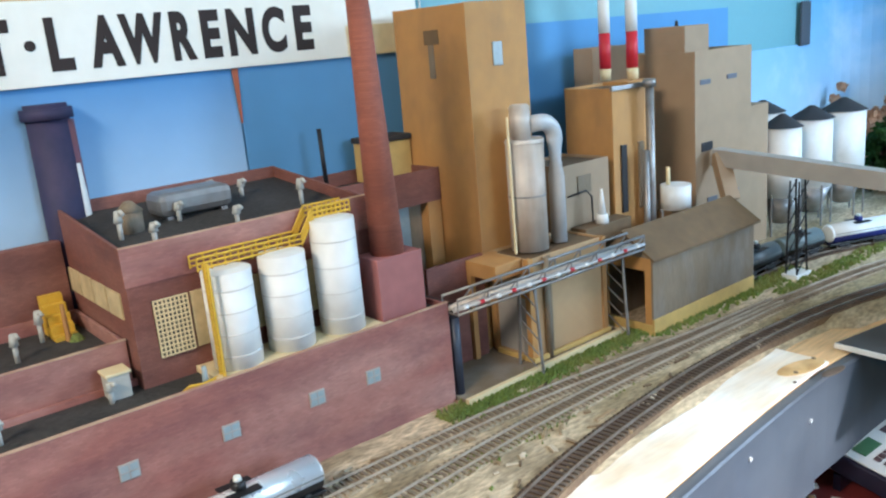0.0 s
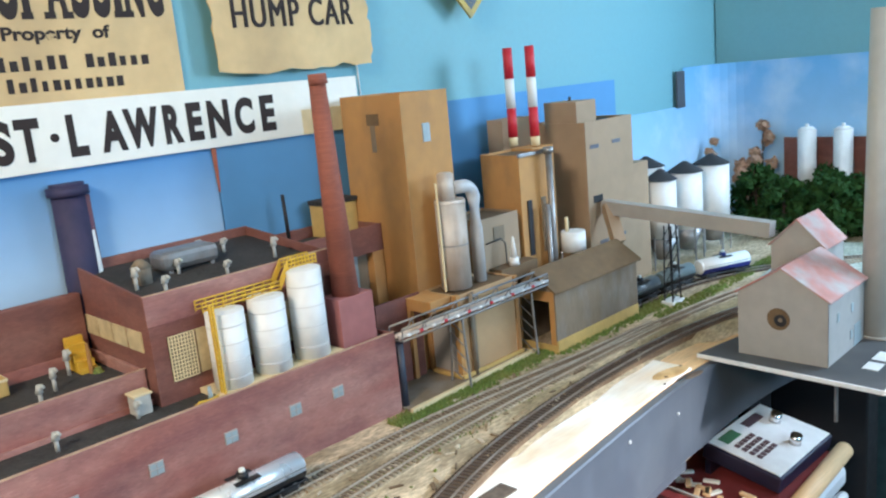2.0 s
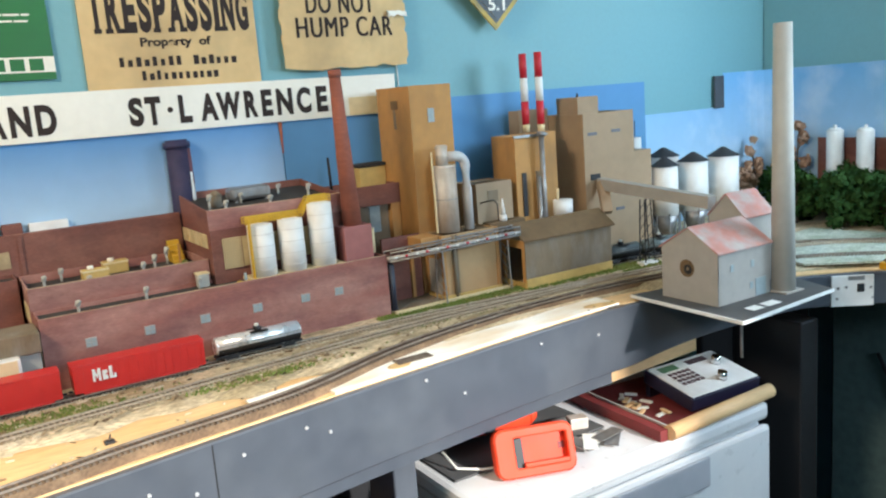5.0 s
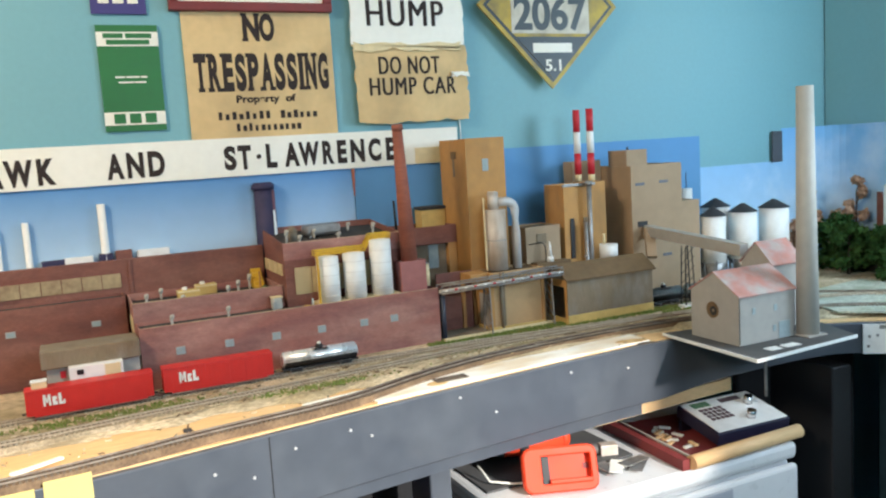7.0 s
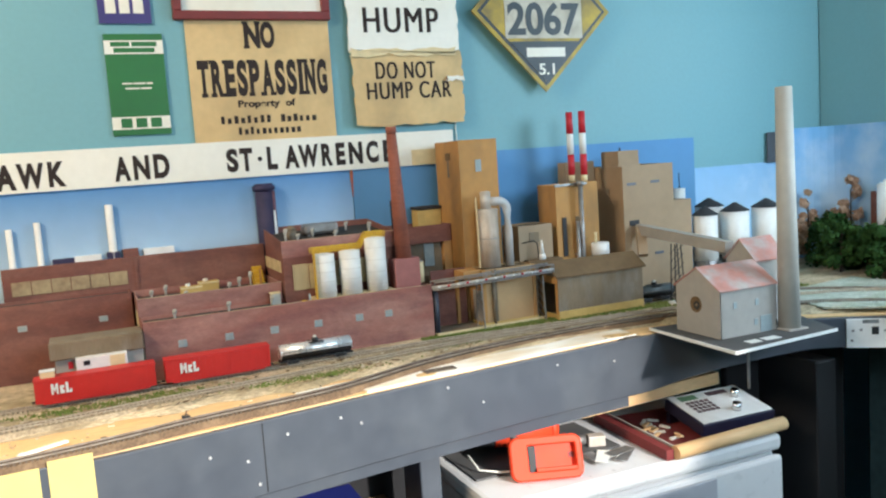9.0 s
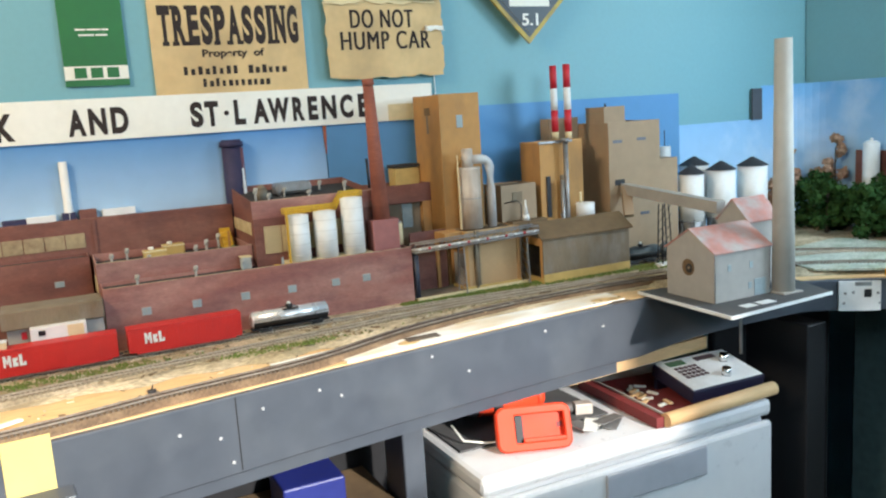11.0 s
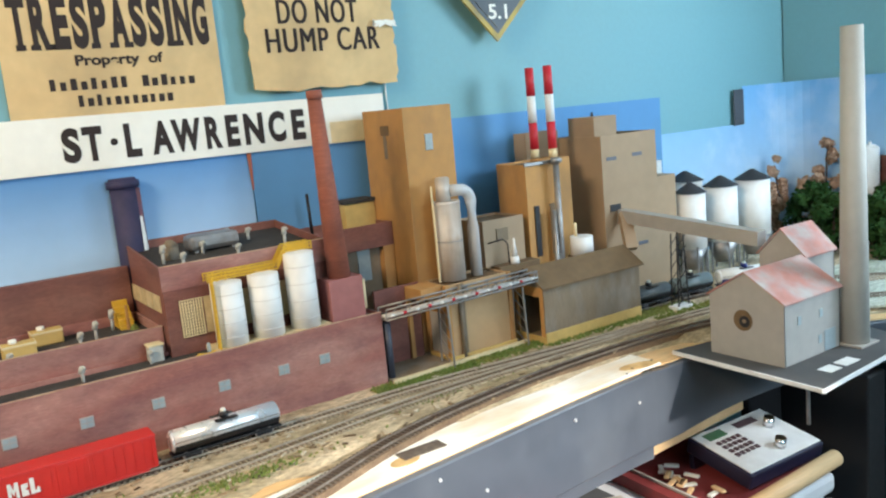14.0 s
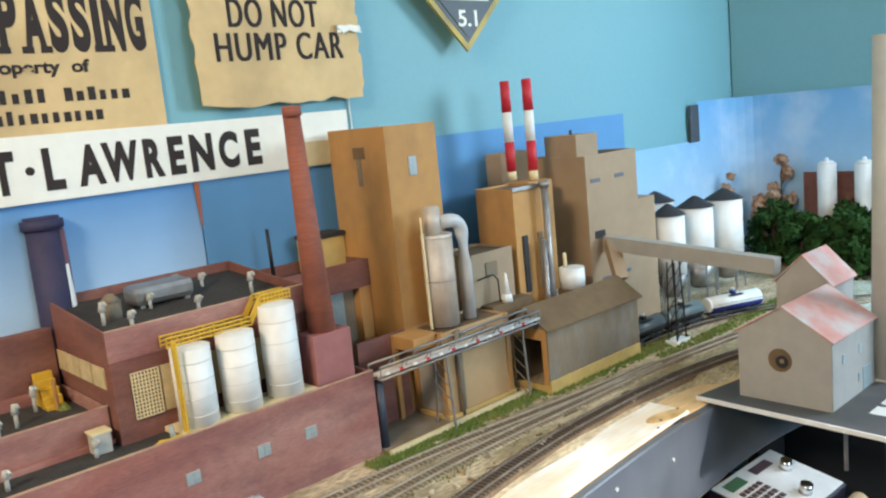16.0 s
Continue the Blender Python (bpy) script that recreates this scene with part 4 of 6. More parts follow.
pp = solo("thin_mast", rod((0.134, -0.206, 1.2235), (0.133, -0.206, 1.376), 0.0018, 0.0014, 8), M_CREAM, "thin pale mast beside the silver filter", "mast")

# ---- pump house etc. in the yard behind ----
PH = roofed("pump_house", 0.248, 0.336, -0.176, -0.10, Z, 1.301, M_CARD2, "grey-brown card annex behind the filter", 0.004, 0.002, M_CARDD)
part("patch", box(0.275, 0.30, -0.1775, -0.1755, 1.262, 1.285, 0.0004), M_SHED, PH)
part("pipe", pipe([(0.254, -0.179, 1.263), (0.282, -0.184, 1.267), (0.291, -0.185, 1.258), (0.292, -0.185, 1.224)], 0.0012, 8), M_BLACK, PH, "thin black bent pipe", True)
solo("equipment_deck", box(0.257, 0.345, -0.203, -0.178, Z, 1.2242, 0.001), M_CARDD, "dark brown equipment deck behind the pipe bridge", "deck")
KN = thing("small_fitting", "small white bottle-shaped fitting", "fitting", (0.294, -0.198, 1.2245))
part("foot", rod((0.294, -0.198, 1.2245), (0.294, -0.198, 1.236), 0.008, 0.007, 16), M_WHITE, KN, smooth=True)
part("stem", rod((0.294, -0.198, 1.236), (0.294, -0.198, 1.268), 0.005, 0.0015, 16), M_WHITE, KN, smooth=True)
TB = roofed("stack_house", 0.352, 0.432, -0.172, -0.092, Z, 1.385, M_CARD, "kraft card stack house with two striped stacks", 0.004, 0.002, M_CARDD)
for x0 in (0.366, 0.402):
    part("vent", box(x0, x0 + 0.011, -0.1745, -0.1715, 1.22, 1.31, 0.0006), M_SHED if x0 > 0.4 else M_BLACK, TB, "tall dark slot")
part("rim", box(0.348, 0.436, -0.176, -0.172, 1.381, 1.387, 0.0006), M_STEEL, TB)
for x, y in ((0.461, -0.074), (0.4695, -0.115)):
    S = thing("striped_stack", "slim stack with red and white bands", "chimney", (x, y, 1.385), "striped stacks")
    z = 1.386
    for zt, m, nm in ((1.402, M_CREAM, "foot"), (1.4515, M_STRIPE, "band"), (1.5015, M_WHITE, "band"), (1.553, M_STRIPE, "band")):
        part(nm, rod((x, y, z), (x, y, zt), 0.0082 if z > 1.39 else 0.0075, 0.0080, 20), m, S, smooth=True)
        z = zt
part("plinth", box(0.4325, 0.4915, -0.135, -0.0905, Z, 1.3855, 0.0006), M_CARD, TB)
VP = thing("vertical_pipe", "tall dull steel pipe with a capped head", "pipe", (0.43, -0.184, 1.2))
part("pipe", rod((0.410, -0.187, Z), (0.410, -0.187, 1.383), 0.0055, 0.0055, 16), M_STEEL, VP, smooth=True)
part("pipe", rod((0.397, -0.189, Z), (0.397, -0.189, 1.30), 0.0042, 0.0042, 16), M_STEEL, VP, smooth=True)
part("head", rod((0.410, -0.187, 1.381), (0.410, -0.187, 1.391), 0.0085, 0.0085, 16), M_STEEL, VP, smooth=True)
WT = thing("white_drum", "short white drum on the yard building", "drum", (0.44, -0.21, 1.22))
part("shell", rod((0.450, -0.197, 1.213), (0.450, -0.197, 1.246), 0.0205, 0.0205, 28), M_WHITE, WT, smooth=True)
part("support", box(0.43, 0.47, -0.204, -0.18, Z, 1.213, 0.001), M_CARDD, WT)
part("peg", rod((0.443, -0.19, 1.246), (0.443, -0.19, 1.27), 0.003, 0.003, 10), M_CREAM, WT, smooth=True)

# ---- elevator block ----
EL = roofed("elevator_block", 0.541, 0.690, -0.168, -0.045, Z, 1.416, M_CARD2, "large tan card elevator block with slit windows", 0.005, 0.002, M_BLACK)
part("step_wing", box(0.6905, 0.745, -0.166, -0.05, Z, 1.323, 0.0006), M_CARD2, EL)
PHX, PHY = (0.544, 0.604), (-0.150, -0.08)
part("penthouse", box(*PHX, *PHY, 1.4115, 1.452, 0.0008), M_CARD2, EL)
part("roof_knob", rod((0.575, -0.115, 1.452), (0.575, -0.115, 1.460), 0.003, 0.002, 10), M_BLACK, EL)
for x, z in ((0.566, 1.372), (0.635, 1.374), (0.583, 1.198), (0.641, 1.200)):
    part("slit_window", box(x - 0.013, x + 0.013, -0.1692, -0.1675, z - 0.0035, z + 0.0035, 0.0003), M_SLIT, EL, "narrow grey slit window")
part("hatch", box(0.556, 0.584, -0.1692, -0.1675, 1.272, 1.285, 0.0003), M_BLACK, EL, "black conveyor opening")
RW = roofed("rear_wing", 0.455, 0.539, -0.055, -0.02, Z, 1.432, M_CARD2, "shaded card wing behind the elevator", 0.004, 0.002, M_CARDD)

# ---- timber shed over the siding ----
SX0, SX1, SY0, SY1 = 0.278, 0.500, -0.284, -0.205
SH = thing("timber_shed", "weathered grey-brown shed with low gabled roof", "shed", (0.39, -0.245, Z))
part("plinth", box(SX0, SX1, SY0 - 0.001, SY0 + 0.002, 1.096, 1.119, 0.0005), M_WOODY, SH, "yellow timber plinth")
part("plinth", box(SX0 - 0.001, SX0 + 0.002, SY0 + 0.002, SY1, 1.096, 1.112, 0.0005), M_WOODY, SH, "yellow timber plinth")
part("wall", box(SX0, SX1, SY0, SY0 + 0.003, 1.119, 1.194, 0.0004), M_SHED, SH)
part("wall", box(SX0, SX1, SY1 - 0.003, SY1, Z, 1.194, 0.0004), M_SHED, SH)
part("wall", box(SX1 - 0.003, SX1, SY0 + 0.003, SY1 - 0.003, Z, 1.194, 0.0004), M_SHED, SH)
part("frame", box(SX0, SX0 + 0.003, SY0 + 0.003, SY0 + 0.012, 1.112, 1.194, 0.0004), M_CARD, SH, "ochre door post")
part("frame", box(SX0, SX0 + 0.003, SY1 - 0.012, SY1 - 0.003, 1.112, 1.194, 0.0004), M_CARD, SH, "ochre door post")
part("frame", box(SX0, SX0 + 0.003, SY0 + 0.012, SY1 - 0.012, 1.178, 1.194, 0.0004), M_CARD, SH, "ochre lintel")
ym, zr = (SY0 + SY1) / 2, 1.222
for ya, yb in ((SY0 - 0.006, ym), (SY1 + 0.006, ym)):
    r = bmesh.new()
    q = [r.verts.new(c) for c in ((SX0 - 0.006, ya, 1.192), (SX1 + 0.006, ya, 1.192), (SX1 + 0.006, yb, zr), (SX0 - 0.006, yb, zr))]
    g = bmesh.ops.extrude_face_region(r, geom=[r.faces.new(q)])
    bmesh.ops.translate(r, vec=(0, 0, 0.003), verts=[v for v in g["geom"] if isinstance(v, bmesh.types.BMVert)])
    part("roof", r, M_CARDD, SH)
for x in (SX0, SX1 - 0.003):
    r = bmesh.new()
    q = [r.verts.new(c) for c in ((x, SY0, 1.194), (x, SY1, 1.194), (x, ym, zr - 0.001))]
    g = bmesh.ops.extrude_face_region(r, geom=[r.faces.new(q)])
    bmesh.ops.translate(r, vec=(0.003, 0, 0), verts=[v for v in g["geom"] if isinstance(v, bmesh.types.BMVert)])
    part("gable", r, M_SHED, SH)
part("roof_pipe", pipe([(0.36, -0.24, 1.222), (0.36, -0.24, 1.232), (0.352, -0.245, 1.234)], 0.0015, 8), M_STEEL, SH)

# ---- pipe bridge from warehouse to shed ----
PBR = thing("pipe_bridge", "trussed pipe bridge with steel pipes and red collars", "pipe bridge", (0.14, -0.238, 1.2))
A, B = Vector((0.007, -0.238, 1.196)), Vector((0.276, -0.262, 1.206))
for dy, dz, r, m, lab in ((-0.012, 0, 0.0016, M_STEEL, ""), (0.012, 0, 0.0016, M_STEEL, ""), (-0.012, 0.016, 0.0016, M_STEEL, ""), (0.012, 0.016, 0.0016, M_STEEL, ""), (-0.005, 0.004, 0.0030, M_DUCT, "pale grey pipe"), (0.003, 0.004, 0.0026, M_SILV, ""), (-0.0125, 0.006, 0.0018, M_DUCT, "pale pipe"), (0.008, 0.004, 0.002, M_STEEL, "")):
    part("pipe" if r > 0.0017 else "chord", rod(A + Vector((0, dy, dz)), B + Vector((0, dy, dz)), r, None, 10), m, PBR, lab, True)
for k in range(15):
    p, q = A.lerp(B, k / 14), A.lerp(B, min(k + 1, 14) / 14)
    for dy in (-0.012, 0.012):
        part("strut", rod(p + Vector((0, dy, 0)), q + Vector((0, dy, 0.016)) if k % 2 else p + Vector((0, dy, 0.016)), 0.0009, None, 6), M_STEEL, PBR)
    part("cross_tie", rod(p + Vector((0, -0.012, 0)), p + Vector((0, 0.012, 0)), 0.001, None, 6), M_STEEL, PBR)
for k in range(13):
    p = A.lerp(B, (k + 0.3) / 13)
    part("fitting", rod(p + Vector((0, -0.0125, 0.006)), p + Vector((0.0055, -0.0128, 0.0062)), 0.0023, None, 8), M_STRIPE if k % 2 else M_WHITE, PBR, "small red pipe collar" if k % 2 else "small white pipe collar", True)
for x in (0.110, 0.258):
    for dy in (-0.012, 0.012):
        part("leg", rod((x, -0.244 + dy * 1.5, Z), (x, -0.244 + dy, 1.197), 0.0018, None, 8), M_STEEL, PBR)
    for k in range(5):
        part("brace", rod((x, -0.256, 1.105 + k * 0.018), (x, -0.232, 1.121 + k * 0.018), 0.0009, None, 6), M_STEEL, PBR)

# ---- conveyor ----
CV = thing("conveyor_gallery", "long grey-tan enclosed conveyor gallery", "conveyor", (0.56, -0.35, 1.26))
def beam(p, q, w, h, m, nm):
    p, q = Vector(p), Vector(q)
    d = q - p
    b = box(-w / 2, w / 2, -h / 2, h / 2, 0, d.length, 0.0006)
    side = d.cross(Vector((0, 0, 1))).normalized()
    up = side.cross(d).normalized()
    t = Matrix((side, up, d.normalized())).transposed().to_4x4()
    bmesh.ops.transform(b, matrix=Matrix.Translation(p) @ t, verts=b.verts)
    return part(nm, b, m, CV)
beam((0.575, -0.178, 1.264), (0.572, -0.480, 1.243), 0.022, 0.024, M_GREY, "gallery")
beam((0.573, -0.186, 1.268), (0.556, -0.216, 1.205), 0.022, 0.016, M_CARD2, "chute")
TR = thing("conveyor_trestle", "dark steel lattice trestle on a white footing", "trestle", (0.6, -0.3, Z))
for dx in (-0.010, 0.010):
    for dy in (-0.008, 0.008):
        part("leg", rod((0.585 + dx * 1.4, -0.30 + dy, 1.105), (0.583 + dx * 0.8, -0.30 + dy * 0.8, 1.236), 0.0014, None, 6), M_BLACK, TR)
for k in range(6):
    z = 1.108 + k * 0.021
    for dy in (-0.008, 0.008):
        part("brace", rod((0.572, -0.30 + dy, z), (0.597, -0.30 + dy, z + 0.021), 0.0009, None, 6), M_BLACK, TR)
part("footing", box(0.565, 0.605, -0.312, -0.288, 1.098, 1.105, 0.001), M_WHITE, TR)

# ---- grey houses, card base and tall stack ----
FB = thing("foam_card", "black foam card with white cut edges overhanging the bench", "card", (0.5, -0.57, 1.09))
part("sheet", slab([(0.388, -0.448), (0.379, -0.698), (0.643, -0.680), (0.70, -0.50)], 1.0912, 1.0955), M_FOAM, FB)
for p, q in (((0.388, -0.448), (0.379, -0.698)), ((0.379, -0.698), (0.643, -0.680))):
    part("edge", strip([p, q], -0.0006, 0.0022, 1.0900, 1.0958), M_WHITE, FB, "white cut foam edge")
FP = solo("foam_card_support", rod((0.50, -0.60, 0.985), (0.50, -0.60, 1.091), 0.0028, None, 10), M_STEEL, "thin grey rod under the foam card", "rod")
for x0, y0, w in ((0.44, -0.672, 0.028), (0.478, -0.672, 0.035)):
    solo("paper_scrap", box(x0, x0 + w, y0, y0 + 0.02, 1.0957, 1.0963), M_WHITE, "small white printed paper scrap on the card", "paper")
def house(x0, x1, y0, y1, z0, ze, zr, label, hole=True):
    """Gabled card house whose gables face -x and +x."""
    h = thing("card_house", label, "house", ((x0 + x1) / 2, (y0 + y1) / 2, z0))
    ym = (y0 + y1) / 2
    part("wall", box(x0, x1, y0, y0 + 0.002, z0, ze, 0.0003), M_GREY, h)
    part("wall", box(x0, x1, y1 - 0.002, y1, z0, ze, 0.0003), M_GREY, h)
    for xa in (x0, x1 - 0.002):
        b = bmesh.new()
        ring = [(y0, z0), (y1, z0), (y1, ze), (ym, zr), (y0, ze)]
        f = b.faces.new([b.verts.new((xa - 0.0003, y, z)) for y, z in ring])
        g = bmesh.ops.extrude_face_region(b, geom=[f])
        bmesh.ops.translate(b, vec=(0.0025, 0, 0), verts=[v for v in g["geom"] if isinstance(v, bmesh.types.BMVert)])
        part("gable", b, M_GREY, h)
    for ya in (y0 - 0.004, y1 + 0.004):
        b = bmesh.new()
        f = b.faces.new([b.verts.new(c) for c in ((x0 - 0.003, ya, ze - 0.002), (x1 + 0.003, ya, ze - 0.002), (x1 + 0.003, ym, zr), (x0 - 0.003, ym, zr))])
        g = bmesh.ops.extrude_face_region(b, geom=[f])
        bmesh.ops.translate(b, vec=(0, 0, 0.0022), verts=[v for v in g["geom"] if isinstance(v, bmesh.types.BMVert)])
        part("roof", b, M_PINK, h, "faded pinkish red printed roof")
    if hole:
        # flat discs: brown crescent and black centre paint the shade inside the opening
        part("round_opening", rod((x0 - 0.0012, ym + 0.004, z0 + 0.058), (x0 + 0.001, ym + 0.004, z0 + 0.058), 0.0155, None, 28), M_CARDD, h, "round opening with its inner shade painted dark brown")
        part("hole", rod((x0 - 0.0018, ym + 0.001, z0 + 0.0565), (x0 - 0.0012, ym + 0.001, z0 + 0.0565), 0.0085, None, 20), M_BLACK, h, "inner hole painted black as deep shade")
        part("hub", rod((x0 - 0.0024, ym + 0.001, z0 + 0.0575), (x0 - 0.0018, ym + 0.001, z0 + 0.0575), 0.003, None, 14), M_SHED, h)
        for x, z in ((x0 + 0.035, z0 + 0.060), (x0 + 0.088, z0 + 0.060), (x0 + 0.085, z0 + 0.022)):
            part("window", box(x - 0.004, x + 0.004, y0 - 0.0008, y0 + 0.0005, z - 0.006, z + 0.006, 0.0002), M_GLASSW, h)
        part("door", box(x1 - 0.040, x1 - 0.012, y0 - 0.0008, y0 + 0.0005, z0 + 0.001, z0 + 0.032, 0.0002), M_GLASSW, h, "pale grey door")
    return h
house(0.420, 0.556, -0.617, -0.495, 1.0957, 1.186, 1.224, "light grey card house with faded pink roof and round opening")
house(0.562, 0.640, -0.560, -0.482, 1.0957, 1.222, 1.262, "grey card transfer house with pink roof behind the other", False)
GS = thing("grey_stack", "tall smooth tapering grey stack on a small base", "chimney", (0.58, -0.626, 1.0957))
part("base", box(0.556, 0.604, -0.650, -0.602, 1.0957, 1.0985, 0.0006), M_GREY, GS)
part("shaft", rod((0.58, -0.626, 1.0985), (0.574, -0.629, 1.553), 0.0205, 0.0150, 36), M_STACK, GS, smooth=True)

# ---- grain silos with black cones ----
for x, y, r, zt in ((0.785, -0.168, 0.030, 1.280), (0.882, -0.168, 0.034, 1.282), (0.872, -0.085, 0.036, 1.292), (0.977, -0.178, 0.036, 1.285)):
    g = thing("grain_bin", "white grain bin with black cone roof", "silo", (x, y, Z), "grain bins")
    part("shell", rod((x, y, 1.165), (x, y, zt), r, r, 36), M_WHITE, g, smooth=True)
    part("roof", rod((x, y, zt - 0.001), (x, y, zt + 0.020), r + 0.003, 0.004, 36), M_DARK, g)
    part("hopper", rod((x, y, 1.12), (x, y, 1.165), r * 0.45, r, 36), M_STEEL, g, smooth=True)
    for k in range(6):
        a = k * math.tau / 6
        part("leg", rod((x + r * math.cos(a), y + r * math.sin(a), Z), (x + r * math.cos(a), y + r * math.sin(a), 1.17), 0.002, None, 6), M_STEEL, g)
LT = thing("leg_tower", "slim white vessel and dark legs beside the elevator", "tower", (0.775, -0.085, Z))
part("vessel", rod((0.775, -0.085, 1.155), (0.775, -0.085, 1.345), 0.016, 0.016, 20), M_WHITE, LT, smooth=True)
part("cone", rod((0.775, -0.085, 1.12), (0.775, -0.085, 1.155), 0.006, 0.016, 20), M_WHITE, LT, smooth=True)
part("mast", rod((0.777, -0.085, 1.345), (0.777, -0.085, 1.385), 0.0012, None, 6), M_BLACK, LT)
for dx, dy in ((-0.014, -0.014), (0.014, -0.014), (0.014, 0.014), (-0.014, 0.014)):
    part("leg", rod((0.775 + dx, -0.085 + dy, Z), (0.775 + dx, -0.085 + dy, 1.16), 0.0015, None, 6), M_BLACK, LT)
for k in range(4):
    y = -0.235 - 0.082 * k
    v = thing("storage_vessel", "tall slim white storage vessel by the far wall", "silo", (1.352, y, 1.12), "far vessels")
    part("shell", rod((1.345, y, Z), (1.345, y, 1.312), 0.021, 0.021, 24), M_WHITE, v, smooth=True)
    part("dome", rod((1.345, y, 1.312), (1.345, y, 1.319), 0.021, 0.012, 24), M_WHITE, v, smooth=True)
    part("cap", rod((1.345, y, 1.319), (1.345, y, 1.326), 0.005, 0.004, 12), M_WHITE, v)
FB2 = roofed("far_mill", 1.369, 1.3755, -0.80, -0.17, Z, 1.292, M_BRICKD, "dark maroon far mill behind the vessels", 0.003, 0.002)

# ---- trees ----
def tree(name, x, y, h, spread, leafmat, label, seed, n=420, base=Z, thin=1.0):
    r = random.Random(seed)
    t = thing(name, label, "tree", (x, y, base), "trees" if leafmat == M_LEAF else "autumn trees")
    tr = rod((x, y, base), (x + r.uniform(-0.004, 0.004), y, base + h * 0.75), 0.0045, 0.0012, 8)
    tips = []
    for k in range(14):
        a, z = r.uniform(0, 6.28), h * r.uniform(0.02, 0.78)
        w7 = spread * (0.9 - 0.55 * z / h)
        e = Vector((x + w7 * math.cos(a), y + w7 * math.sin(a), base + z + h * 0.1))
        rod((x, y, base + z), e, 0.0016, 0.0005, 5, tr)
        tips.append(e)
    part("trunk", tr, M_BARK, t)
    cr = bmesh.new()
    blobs = [(Vector((x, y, base + h * 0.86)), spread * 0.4)] + [(e, spread * r.uniform(0.32, 0.55)) for e in tips]
    for _ in range(n):
        c, rad = r.choice(blobs)
        d = Vector((r.gauss(0, 1), r.gauss(0, 1), r.gauss(0, 0.8))).normalized() * rad * r.uniform(0.55, 1.08)
        p = c + d
        s = 0.0042 * r.uniform(0.6, 1.5) * thin
        u = Vector((r.gauss(0, 1), r.gauss(0, 1), r.gauss(0, 1))).normalized()
        w = u.cross(d).normalized()
        vs = [cr.verts.new(p + u * s), cr.verts.new(p + w * s * 0.8), cr.verts.new(p - u * s), cr.verts.new(p - w * s * 0.8)]
        cr.faces.new(vs[:3])
        cr.faces.new((vs[0], vs[2], vs[3]))
    part("crown", cr, leafmat, t)
rt = random.Random(11)
for k in range(20):
    x = 1.13 + 0.19 * rt.random()
    y = -0.17 - 0.034 * k + rt.uniform(-0.02, 0.02)
    tree("tree", x, y, rt.uniform(0.10, 0.155), rt.uniform(0.045, 0.065), M_LEAF, "bushy dark green model tree", 100 + k, 2000, thin=1.3)
for k, (x, y, h, sp) in enumerate(((1.285, -0.03, 0.225, 0.022), (1.34, -0.13, 0.265, 0.030), (1.325, -0.10, 0.15, 0.04), (1.21, -0.05, 0.13, 0.035))):
    tree("autumn_tree", x, y, h, sp, M_RUST, "dry rust-orange model tree", 300 + k, 1500, thin=1.25)

